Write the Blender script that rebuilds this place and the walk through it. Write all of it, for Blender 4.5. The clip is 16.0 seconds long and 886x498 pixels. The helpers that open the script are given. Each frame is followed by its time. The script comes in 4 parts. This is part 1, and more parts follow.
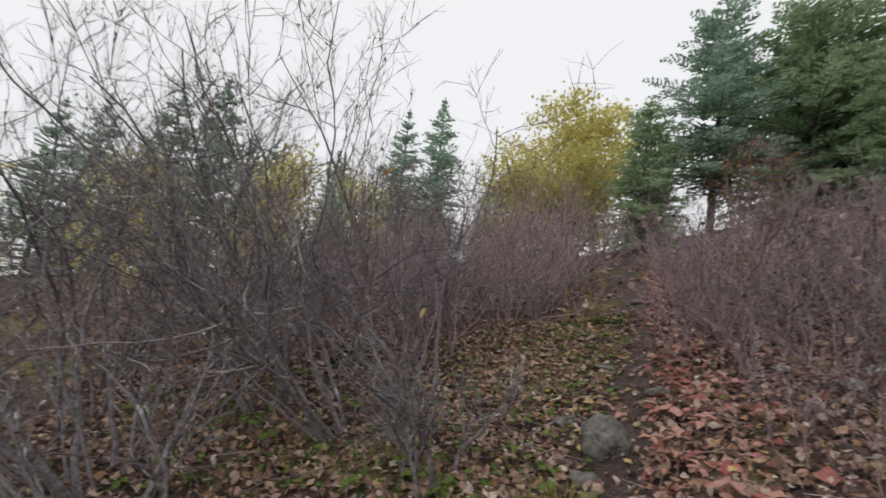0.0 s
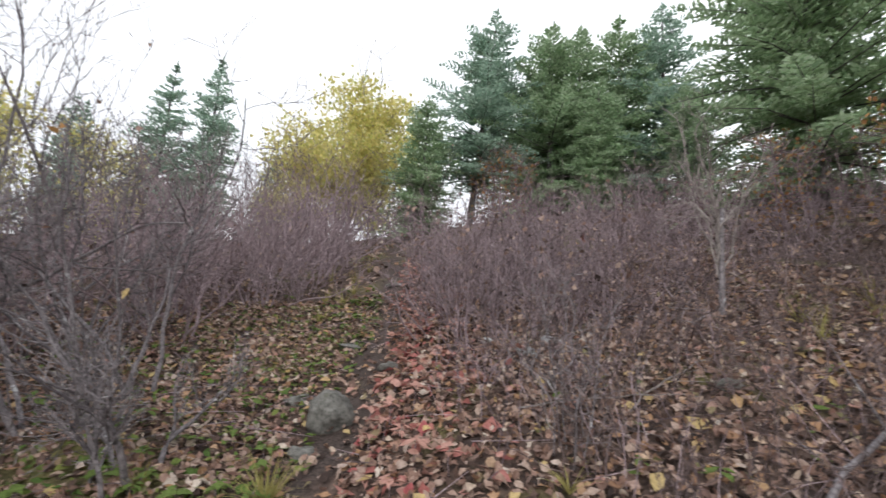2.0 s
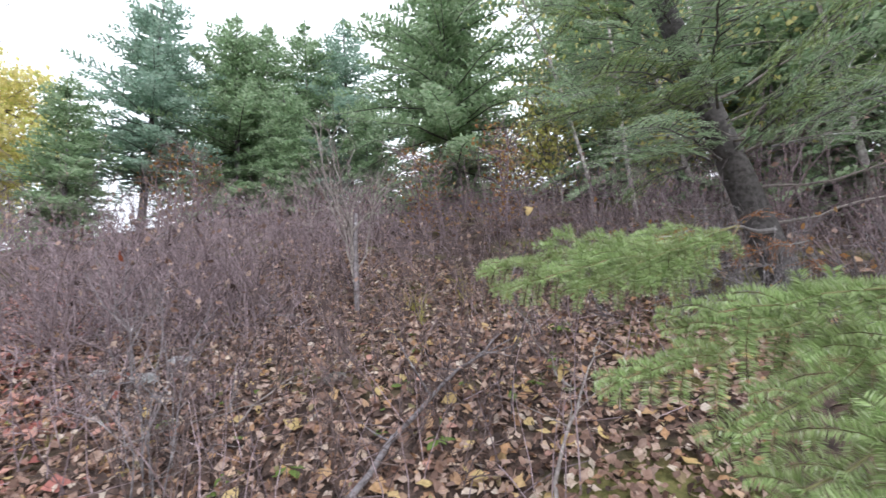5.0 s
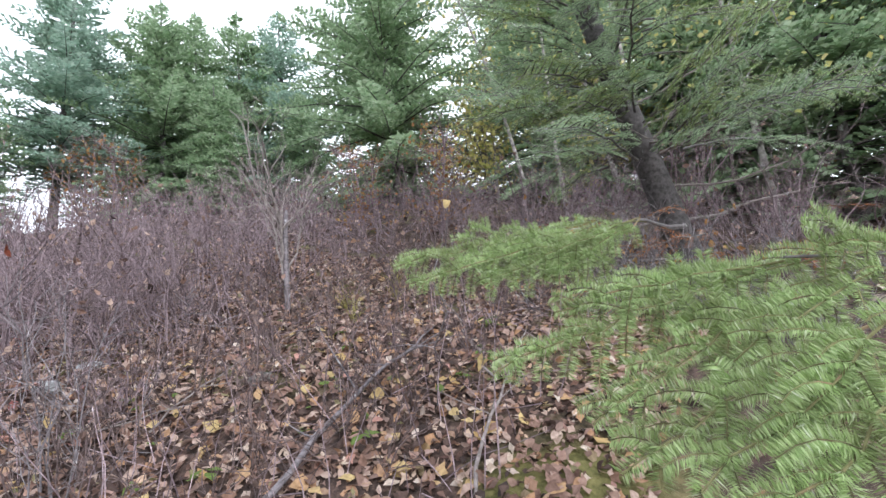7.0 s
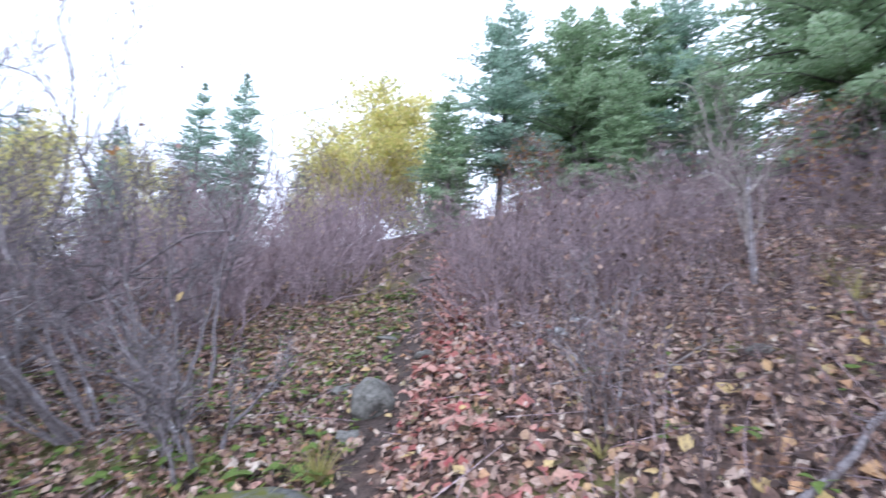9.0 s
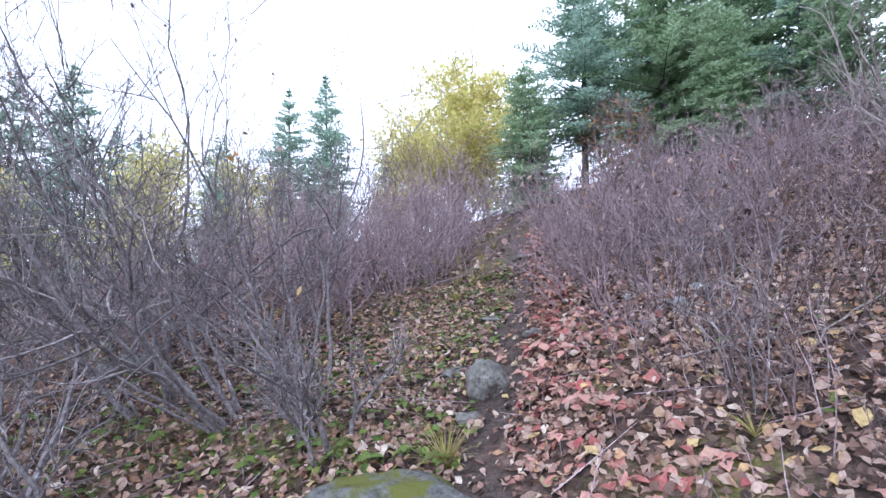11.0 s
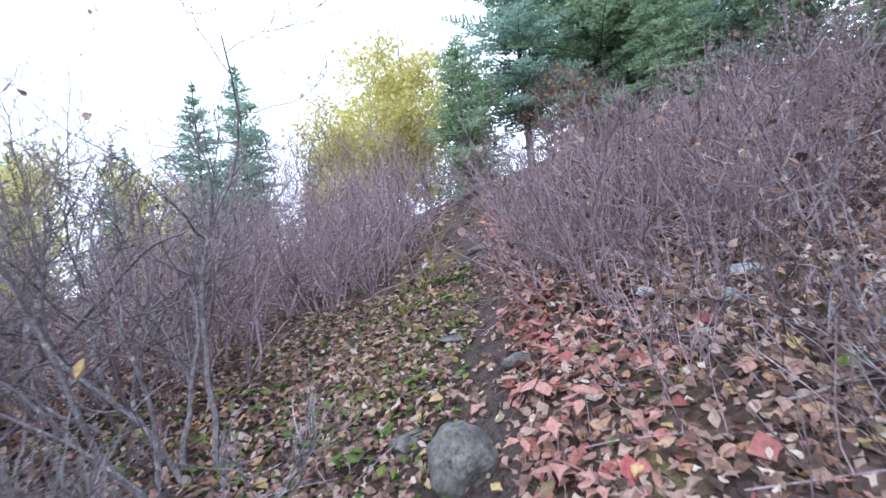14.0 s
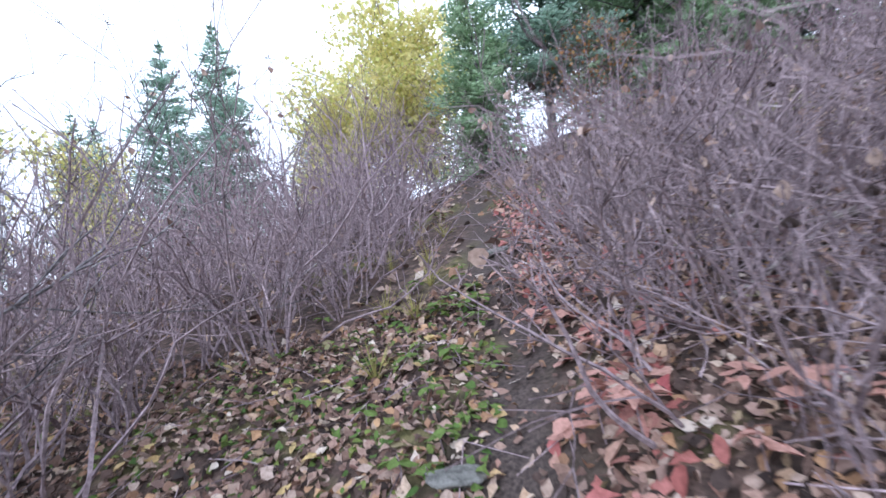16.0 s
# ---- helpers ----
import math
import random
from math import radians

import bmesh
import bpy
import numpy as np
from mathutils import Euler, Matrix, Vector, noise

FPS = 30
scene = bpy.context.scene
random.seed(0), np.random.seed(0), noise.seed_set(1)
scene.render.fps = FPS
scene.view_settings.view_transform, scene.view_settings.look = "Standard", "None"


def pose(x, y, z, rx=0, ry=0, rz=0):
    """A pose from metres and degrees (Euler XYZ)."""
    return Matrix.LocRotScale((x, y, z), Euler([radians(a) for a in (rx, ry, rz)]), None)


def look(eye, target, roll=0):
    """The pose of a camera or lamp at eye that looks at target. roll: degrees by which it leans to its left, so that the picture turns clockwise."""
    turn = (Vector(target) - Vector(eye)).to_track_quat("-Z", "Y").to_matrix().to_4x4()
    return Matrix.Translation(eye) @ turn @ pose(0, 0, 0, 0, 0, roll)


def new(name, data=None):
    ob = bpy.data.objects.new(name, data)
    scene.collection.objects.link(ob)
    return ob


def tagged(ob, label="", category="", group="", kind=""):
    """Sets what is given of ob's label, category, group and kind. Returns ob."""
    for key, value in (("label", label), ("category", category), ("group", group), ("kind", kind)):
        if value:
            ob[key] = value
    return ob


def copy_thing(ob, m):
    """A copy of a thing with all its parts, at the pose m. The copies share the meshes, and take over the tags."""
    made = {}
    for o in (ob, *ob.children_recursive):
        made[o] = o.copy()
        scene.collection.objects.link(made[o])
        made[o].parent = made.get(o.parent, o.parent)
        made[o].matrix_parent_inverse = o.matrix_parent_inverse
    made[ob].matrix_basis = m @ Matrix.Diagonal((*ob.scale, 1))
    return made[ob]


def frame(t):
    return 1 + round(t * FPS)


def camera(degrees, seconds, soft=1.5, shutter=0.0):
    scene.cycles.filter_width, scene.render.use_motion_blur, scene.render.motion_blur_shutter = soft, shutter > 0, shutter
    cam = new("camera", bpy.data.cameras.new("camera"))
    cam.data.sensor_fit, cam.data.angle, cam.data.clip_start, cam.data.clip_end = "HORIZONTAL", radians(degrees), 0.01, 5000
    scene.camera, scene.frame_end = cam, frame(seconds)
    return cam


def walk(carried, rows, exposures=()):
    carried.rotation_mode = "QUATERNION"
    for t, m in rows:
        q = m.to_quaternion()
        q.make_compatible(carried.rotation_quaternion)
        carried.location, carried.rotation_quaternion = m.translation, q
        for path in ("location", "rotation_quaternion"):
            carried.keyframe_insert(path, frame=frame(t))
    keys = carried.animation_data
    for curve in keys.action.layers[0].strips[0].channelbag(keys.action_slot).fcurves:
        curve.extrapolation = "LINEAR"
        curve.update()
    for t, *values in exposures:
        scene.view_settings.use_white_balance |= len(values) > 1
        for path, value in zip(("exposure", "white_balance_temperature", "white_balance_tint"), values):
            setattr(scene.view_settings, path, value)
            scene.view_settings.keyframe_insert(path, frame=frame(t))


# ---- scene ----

cam = camera(85.17, 16.0, 1.5, 0.35)
PATH = [
    (0, (-0.220, 0.046, 1.536), (-0.807, 2.935, 2.090), 5.93),
    (0.5, (-0.210, 0.039, 1.550), (-0.394, 2.983, 2.096), 7.17),
    (1, (-0.130, 0.041, 1.554), (-0.024, 2.992, 2.086), 5.52),
    (1.5, (-0.032, 0.023, 1.554), (0.356, 2.945, 2.110), 4.57),
    (2, (0.091, -0.026, 1.554), (0.786, 2.838, 2.116), 4.24),
    (2.5, (0.277, -0.060, 1.583), (1.260, 2.718, 2.149), 4.22),
    (3, (0.312, -0.050, 1.594), (1.505, 2.645, 2.156), 0.84),
    (3.5, (0.384, -0.092, 1.591), (1.833, 2.475, 2.149), 0.04),
    (4, (0.466, -0.169, 1.587), (2.150, 2.247, 2.163), -0.63),
    (4.5, (0.559, -0.258, 1.603), (2.528, 1.931, 2.176), -3.29),
    (5, (0.619, -0.303, 1.605), (2.775, 1.710, 2.157), -5.10),
    (5.2, (0.646, -0.314, 1.603), (2.861, 1.635, 2.148), -5.47),
    (7.3, (0.662, -0.378, 1.563), (3.046, 1.368, 2.080), -6.73),
    (7.5, (0.635, -0.363, 1.566), (2.944, 1.475, 2.105), -6.49),
    (8, (0.506, -0.315, 1.564), (2.521, 1.838, 2.116), -6.06),
    (8.5, (0.280, -0.215, 1.550), (1.739, 2.349, 2.097), -4.62),
    (9, (0.107, -0.150, 1.498), (0.611, 2.761, 2.018), 0.89),
    (9.5, (0.070, -0.126, 1.498), (0.237, 2.840, 1.919), 0.63),
    (9.7, (0.056, -0.124, 1.500), (0.173, 2.844, 1.921), 0.04),
    (11.8, (-0.007, -0.013, 1.491), (-0.032, 2.959, 1.894), -2.97),
    (12, (0.002, 0.001, 1.497), (-0.005, 2.975, 1.896), -2.58),
    (12.5, (0.004, 0.087, 1.510), (-0.061, 3.055, 1.944), -3.72),
    (13, (0.007, 0.335, 1.566), (0.182, 3.302, 1.976), -4.81),
    (13.5, (-0.023, 0.687, 1.625), (0.266, 3.642, 2.055), -6.02),
    (14, (0.069, 1.129, 1.675), (0.388, 4.091, 2.028), -9.12),
    (14.5, (0.156, 1.457, 1.804), (0.409, 4.426, 2.147), -7.28),
    (15, (0.223, 1.940, 1.847), (0.454, 4.918, 2.125), -6.10),
    (15.5, (0.278, 2.335, 1.987), (0.666, 5.302, 2.206), -6.67),
    (16, (0.319, 2.812, 2.051), (0.576, 5.792, 2.289), -8.66),
]
walk(cam, [(t, look(eye, target, roll)) for t, eye, target, roll in PATH],
     [(0, -0.58, 6500, 10), (1.5, -0.2, 6350, 10), (3.5, 0.27, 6100, 11), (5.2, 0.5, 5950, 11), (7.5, 0.62, 5800, 12), (9.0, 0.64, 5300, 15), (12.0, 0.56, 5270, 16), (16, 0.57, 5250, 12)])


# ---------------------------------------------------------------- world, sun
world = bpy.data.worlds.new("overcast_sky")
scene.world = world
world.use_nodes = True
wn, wl = world.node_tree.nodes, world.node_tree.links
sky = wn.new("ShaderNodeTexSky")
sky.sky_type, sky.sun_disc = "NISHITA", False
sky.sun_elevation, sky.sun_rotation = radians(29), radians(202)
veil = wn.new("ShaderNodeMix")
veil.data_type = "RGBA"
veil.inputs[0].default_value = 0.86
veil.inputs[7].default_value = (15.2, 15.2, 15.4, 1)
wl.new(sky.outputs[0], veil.inputs[6])
wl.new(veil.outputs[2], wn["Background"].inputs[0])
wn["Background"].inputs[1].default_value = 0.1
sun = new("sun", bpy.data.lights.new("sun", "SUN"))
sun.data.energy, sun.data.angle, sun.data.color = 1.5, radians(20), (1.0, 0.96, 0.9)
sun.matrix_world = look((-4, -10, 10), (0, 0, 4))

RNG = np.random.default_rng(11)


# ---------------------------------------------------------------- the lie of the land
TRAIL = [(0.0, -3.0), (0.0, 0.0), (0.05, 1.5), (0.12, 2.5), (0.36, 3.4), (0.8, 5.0), (1.15, 7.6), (1.55, 10.2), (2.0, 13.0)]


def trail_x(y):
    return np.interp(y, [p[1] for p in TRAIL], [p[0] for p in TRAIL])


def land(x, y, bumps=True):
    """Height of the hillside: it climbs ahead and to one side, and levels out far off."""
    x, y = np.asarray(x, float), np.asarray(y, float)
    r = np.hypot(x, y) + 1e-6
    s = np.where(r < 9, 1.0, (9 + 9 * np.tanh((r - 9) / 9)) / r)
    xs, ys = x * s, y * s
    side = 0.06 * xs + 0.125 * (xs - 0.1 + np.sqrt((xs - 0.1) ** 2 + 0.18)) - 0.03
    z = 0.1 + 0.287 * ys + side
    if bumps:
        z = z + 0.03 * np.sin(x * 2.1 + 1.3 * np.sin(y * 1.7)) * np.cos(y * 1.9 + 0.8 * np.sin(x * 2.3)) * np.clip(r / 2, 0.3, 1)
        z = z - 0.05 * np.exp(-(((x - trail_x(y)) / 0.28) ** 2))
    return z


def gz(x, y):
    return float(land(x, y))


# ---------------------------------------------------------------- materials
def material(name, rough=0.9, spec=0.3):
    m = bpy.data.materials.new(name)
    m.use_nodes = True
    n = m.node_tree.nodes
    b = n["Principled BSDF"]
    b.inputs["Roughness"].default_value = rough
    b.inputs["Specular IOR Level"].default_value = spec
    return m, n, m.node_tree.links, b


def ramp(n, stops, mode="LINEAR"):
    r = n.new("ShaderNodeValToRGB")
    r.color_ramp.interpolation = mode
    e = r.color_ramp.elements
    while len(e) < len(stops):
        e.new(0.5)
    for el, (p, c) in zip(e, stops):
        el.position, el.color = p, (*c, 1)
    return r


def noise_tex(n, scale, detail=4, rough=0.6):
    t = n.new("ShaderNodeTexNoise")
    t.inputs["Scale"].default_value, t.inputs["Detail"].default_value, t.inputs["Roughness"].default_value = scale, detail, rough
    return t


def bump(n, l, src, b, strength=0.4, dist=0.01):
    k = n.new("ShaderNodeBump")
    k.inputs["Strength"].default_value, k.inputs["Distance"].default_value = strength, dist
    l.new(src, k.inputs["Height"])
    l.new(k.outputs[0], b.inputs["Normal"])


def mix(n, l, fac, a, b, mode="MIX"):
    x = n.new("ShaderNodeMix")
    x.data_type, x.blend_type = "RGBA", mode
    for sock, v in ((x.inputs[0], fac), (x.inputs[6], a), (x.inputs[7], b)):
        if isinstance(v, bpy.types.NodeSocket):
            l.new(v, sock)
        else:
            sock.default_value = v if isinstance(v, (int, float)) else (*v, 1)
    return x.outputs[2]


def coords(n, l, tex):
    g = n.new("ShaderNodeNewGeometry")
    l.new(g.outputs["Position"], tex.inputs["Vector"])


def leaf_material(name, stops, through_light=0.25, grain=60.0, rough=0.75, single=False, mottle=0.75):
    """Leaves, each with a colour of its own, blotched and veined, and some light through the blade."""
    m, n, l, b = material(name, rough, 0.25)
    g = n.new("ShaderNodeNewGeometry")
    r = ramp(n, stops)
    l.new(n.new("ShaderNodeObjectInfo").outputs["Random"] if single else g.outputs["Random Per Island"], r.inputs[0])
    t = noise_tex(n, grain, 5)
    l.new(g.outputs["Position"], t.inputs["Vector"])
    dark = ramp(n, [(0.3, (0.55, 0.5, 0.45)), (0.62, (1.1, 1.1, 1.05))])
    l.new(t.outputs[0], dark.inputs[0])
    col = mix(n, l, mottle, r.outputs[0], dark.outputs[0], "MULTIPLY")
    l.new(col, b.inputs["Base Color"])
    tr = n.new("ShaderNodeBsdfTranslucent")
    l.new(col, tr.inputs[0])
    ms = n.new("ShaderNodeMixShader")
    ms.inputs[0].default_value = through_light
    l.new(b.outputs[0], ms.inputs[1])
    l.new(tr.outputs[0], ms.inputs[2])
    l.new(ms.outputs[0], n["Material Output"].inputs[0])
    bump(n, l, t.outputs[0], b, 0.3, 0.004)
    return m


def bark_material(name, dark, light, spots, scale=30.0, spot_at=0.62):
    m, n, l, b = material(name, 0.85, 0.3)
    t = noise_tex(n, scale, 6)
    coords(n, l, t)
    r = ramp(n, [(0.35, dark), (0.65, light)])
    l.new(t.outputs[0], r.inputs[0])
    t2 = noise_tex(n, 11, 3)
    coords(n, l, t2)
    f = ramp(n, [(spot_at, (0, 0, 0)), (spot_at + 0.05, (1, 1, 1))])
    l.new(t2.outputs[0], f.inputs[0])
    g = n.new("ShaderNodeNewGeometry")
    tone = ramp(n, [(0, (0.45, 0.42, 0.44)), (0.5, (0.95, 0.93, 0.94)), (1, (1.6, 1.58, 1.58))])
    l.new(g.outputs["Random Per Island"], tone.inputs[0])
    col = mix(n, l, f.outputs[0], r.outputs[0], spots)
    l.new(mix(n, l, 1.0, col, tone.outputs[0], "MULTIPLY"), b.inputs["Base Color"])
    bump(n, l, t.outputs[0], b, 0.5, 0.006)
    return m


def stone_material(name, dark, light, moss=(0.09, 0.1, 0.03), moss_at=0.6):
    m, n, l, b = material(name, 0.9, 0.3)
    t = noise_tex(n, 24, 8, 0.75)
    coords(n, l, t)
    r = ramp(n, [(0.36, dark), (0.5, light), (0.66, tuple(c * 1.6 for c in light))])
    l.new(t.outputs[0], r.inputs[0])
    t2 = noise_tex(n, 4.5, 5)
    coords(n, l, t2)
    f = ramp(n, [(moss_at, (0, 0, 0)), (moss_at + 0.1, (1, 1, 1))])
    l.new(t2.outputs[0], f.inputs[0])
    l.new(mix(n, l, f.outputs[0], r.outputs[0], moss), b.inputs["Base Color"])
    t3 = noise_tex(n, 60, 6)
    coords(n, l, t3)
    bump(n, l, t3.outputs[0], b, 0.9, 0.014)
    return m


def ground_material():
    m, n, l, b = material("forest_floor", 0.95, 0.2)
    t, t2, t3 = noise_tex(n, 14, 8, 0.7), noise_tex(n, 0.9, 4), noise_tex(n, 55, 6)
    for x in (t, t2, t3):
        coords(n, l, x)
    litter = ramp(n, [(0.3, (0.018, 0.014, 0.012)), (0.46, (0.06, 0.042, 0.035)), (0.58, (0.13, 0.088, 0.072)), (0.72, (0.24, 0.18, 0.14))])
    l.new(t.outputs[0], litter.inputs[0])
    moss = ramp(n, [(0.35, (0.09, 0.095, 0.03)), (0.65, (0.24, 0.23, 0.075))])
    l.new(t.outputs[0], moss.inputs[0])
    where = ramp(n, [(0.52, (0, 0, 0)), (0.64, (0.75, 0.75, 0.75))])
    l.new(t2.outputs[0], where.inputs[0])
    col = mix(n, l, where.outputs[0], litter.outputs[0], moss.outputs[0])
    soil = ramp(n, [(0.35, (0.035, 0.027, 0.024)), (0.65, (0.115, 0.088, 0.078))])
    l.new(t3.outputs[0], soil.inputs[0])
    a = n.new("ShaderNodeAttribute")
    a.attribute_name = "trodden"
    col = mix(n, l, a.outputs["Fac"], col, soil.outputs[0])
    l.new(col, b.inputs["Base Color"])
    bump(n, l, t3.outputs[0], b, 0.8, 0.02)
    return m


M_GROUND = ground_material()
TAN = [(0.0, (0.04, 0.03, 0.028)), (0.14, (0.11, 0.073, 0.063)), (0.3, (0.25, 0.16, 0.13)), (0.46, (0.38, 0.25, 0.205)), (0.6, (0.52, 0.4, 0.34)),
       (0.72, (0.19, 0.115, 0.1)), (0.82, (0.5, 0.3, 0.17)), (0.9, (0.68, 0.6, 0.53)), (0.96, (0.36, 0.2, 0.17)), (1.0, (0.28, 0.28, 0.14))]
M_LITTER = leaf_material("fallen_leaves", TAN)
M_SINGLE = leaf_material("single_fallen_leaf", TAN, single=True)
M_PINK = leaf_material("reddened_leaves", [(0.0, (0.3, 0.1, 0.09)), (0.25, (0.46, 0.19, 0.17)), (0.5, (0.56, 0.29, 0.26)), (0.7, (0.5, 0.33, 0.26)), (0.88, (0.42, 0.11, 0.12)), (1.0, (0.55, 0.4, 0.32))])
M_DARKRED = leaf_material("dark_red_leaf", [(0.0, (0.16, 0.035, 0.02)), (1.0, (0.22, 0.06, 0.03))])
M_YELLOW_FALLEN = leaf_material("yellow_fallen_leaf", [(0.0, (0.5, 0.34, 0.15)), (0.5, (0.58, 0.46, 0.22)), (1.0, (0.52, 0.32, 0.19))])
M_GREEN = leaf_material("green_leaf", [(0.0, (0.07, 0.13, 0.03)), (0.5, (0.13, 0.2, 0.05)), (1.0, (0.22, 0.26, 0.07))], 0.3)
M_DARKGREEN = leaf_material("dark_green_leaf", [(0.0, (0.02, 0.035, 0.015)), (0.6, (0.05, 0.075, 0.03)), (1.0, (0.16, 0.17, 0.11))], 0.15)
M_POPLAR = leaf_material("yellowing_crown_leaf", [(0.0, (0.52, 0.56, 0.18)), (0.35, (0.74, 0.7, 0.27)), (0.7, (0.84, 0.78, 0.38)), (1.0, (0.7, 0.6, 0.24))], 0.55, 8)
M_RUST = leaf_material("rust_brown_leaf", [(0.0, (0.26, 0.13, 0.06)), (0.5, (0.42, 0.22, 0.09)), (1.0, (0.52, 0.36, 0.15))], 0.35, 12)
M_NEEDLE = leaf_material("spruce_needle", [(0.0, (0.24, 0.35, 0.2)), (0.5, (0.36, 0.48, 0.29)), (1.0, (0.48, 0.58, 0.41))], 0.55, 3, 0.6, mottle=0.3)
M_BLUE_NEEDLE = leaf_material("blue_spruce_needle", [(0.0, (0.26, 0.38, 0.3)), (0.5, (0.37, 0.5, 0.4)), (1.0, (0.48, 0.6, 0.5))], 0.55, 3, 0.6, mottle=0.3)
M_FIR = leaf_material("fir_needle", [(0.0, (0.23, 0.33, 0.12)), (0.6, (0.32, 0.42, 0.18)), (0.93, (0.41, 0.5, 0.27)), (1.0, (0.55, 0.61, 0.45))], 0.3, 11, 0.4, mottle=0.85)
M_GREENTWIG = bark_material("green_twig", (0.1, 0.1, 0.04), (0.2, 0.2, 0.09), (0.22, 0.16, 0.09), 50, 0.6)
M_DEAD_NEEDLE = leaf_material("dead_fir_needle", [(0.0, (0.25, 0.09, 0.03)), (1.0, (0.42, 0.18, 0.06))], 0.2, 20)
M_GRASS = leaf_material("autumn_grass", [(0.0, (0.16, 0.2, 0.05)), (0.5, (0.32, 0.3, 0.1)), (1.0, (0.5, 0.42, 0.2))], 0.3, 30)
M_ALDER = bark_material("alder_bark", (0.09, 0.081, 0.084), (0.25, 0.228, 0.234), (0.4, 0.4, 0.4), 40, 0.63)
M_TWIG = bark_material("grey_brown_twig", (0.16, 0.12, 0.127), (0.37, 0.295, 0.31), (0.52, 0.46, 0.48), 40, 0.68)
M_BRUSH = bark_material("dark_brush_twig", (0.13, 0.099, 0.104), (0.31, 0.247, 0.258), (0.5, 0.45, 0.46), 40, 0.68)
M_UNDERBRUSH = bark_material("brown_underbrush_twig", (0.075, 0.056, 0.053), (0.19, 0.145, 0.137), (0.3, 0.25, 0.24), 40, 0.68)
M_TRUNK = bark_material("fir_bark", (0.07, 0.065, 0.062), (0.18, 0.17, 0.165), (0.34, 0.35, 0.34), 26, 0.62)
# fir bark again, darkened: the shade beneath the sprays is in its colour
M_SHADED_BARK = bark_material("shaded_fir_bark", (0.035, 0.032, 0.03), (0.11, 0.103, 0.1), (0.24, 0.25, 0.24), 26, 0.66)
M_BIRCH = bark_material("birch_bark", (0.1, 0.09, 0.085), (0.48, 0.45, 0.42), (0.07, 0.06, 0.055), 14, 0.68)
M_DEADWOOD = bark_material("weathered_wood", (0.14, 0.12, 0.11), (0.3, 0.27, 0.25), (0.4, 0.38, 0.36), 30, 0.66)
M_ROCK = stone_material("trail_rock", (0.06, 0.058, 0.052), (0.155, 0.15, 0.136), (0.12, 0.115, 0.08), 0.62)
M_PALE = stone_material("pale_rock", (0.15, 0.15, 0.15), (0.33, 0.33, 0.33), (0.2, 0.2, 0.16), 0.66)
M_MOSSY = stone_material("mossy_rock", (0.05, 0.05, 0.047), (0.12, 0.12, 0.115), (0.11, 0.115, 0.025), 0.45)


# ---------------------------------------------------------------- mesh builders
class Soup:
    """Vertices and faces gathered for one mesh."""

    def __init__(self):
        self.v, self.f, self.n = [], [], 0

    def add(self, verts, faces):
        verts = np.asarray(verts, float).reshape(-1, 3)
        self.v.append(verts)
        self.f += [tuple(i + self.n for i in q) for q in faces]
        self.n += len(verts)

    def tube(self, pts, radii, k=4, tip=True):
        pts, radii = np.asarray(pts, float), np.asarray(radii, float)
        m = len(pts)
        d = np.gradient(pts, axis=0)
        d /= np.linalg.norm(d, axis=1, keepdims=True) + 1e-9
        ref = np.where(np.abs(d[:, 2:3]) < 0.9, [[0, 0, 1.0]], [[1.0, 0, 0]])
        a = np.cross(d, ref)
        a /= np.linalg.norm(a, axis=1, keepdims=True) + 1e-9
        b = np.cross(d, a)
        w = np.arange(k) * 2 * math.pi / k
        ring = pts[:, None] + radii[:, None, None] * (np.cos(w)[None, :, None] * a[:, None] + np.sin(w)[None, :, None] * b[:, None])
        faces = [(i * k + j, i * k + (j + 1) % k, (i + 1) * k + (j + 1) % k, (i + 1) * k + j) for i in range(m - 1) for j in range(k)]
        if tip:
            faces.append(tuple((m - 1) * k + j for j in range(k)))
        self.add(ring.reshape(-1, 3), faces)

    def mesh(self, name, mat, smooth=False):
        me = bpy.data.meshes.new(name)
        me.from_pydata(np.concatenate(self.v).tolist() if self.v else [], [], self.f)
        me.materials.append(mat)
        if smooth:
            me.polygons.foreach_set("use_smooth", [True] * len(me.polygons))
        me.update()
        return me


def scattered(name, mat, shape, faces, mats, places):
    """One mesh of many small pieces: the shape, turned by the matrices mats (n,3,3) and laid at places (n,3)."""
    shape = np.asarray(shape, float)
    n, k = len(places), len(shape)
    if shape.ndim == 2:
        v = np.einsum("nij,kj->nki", mats, shape) + np.asarray(places)[:, None]
    else:
        k = shape.shape[1]
        v = np.einsum("nij,nkj->nki", mats, shape) + np.asarray(places)[:, None]
    f = (np.asarray(faces)[None] + (np.arange(n) * k)[:, None, None]).reshape(-1, len(faces[0]))
    me = bpy.data.meshes.new(name)
    me.vertices.add(n * k)
    me.vertices.foreach_set("co", v.reshape(-1))
    me.loops.add(f.size)
    me.loops.foreach_set("vertex_index", f.reshape(-1).astype(np.int32))
    me.polygons.add(len(f))
    me.polygons.foreach_set("loop_start", (np.arange(len(f)) * f.shape[1]).astype(np.int32))
    me.polygons.foreach_set("loop_total", np.full(len(f), f.shape[1], np.int32))
    me.materials.append(mat)
    me.update(calc_edges=True)
    me.validate()
    return me


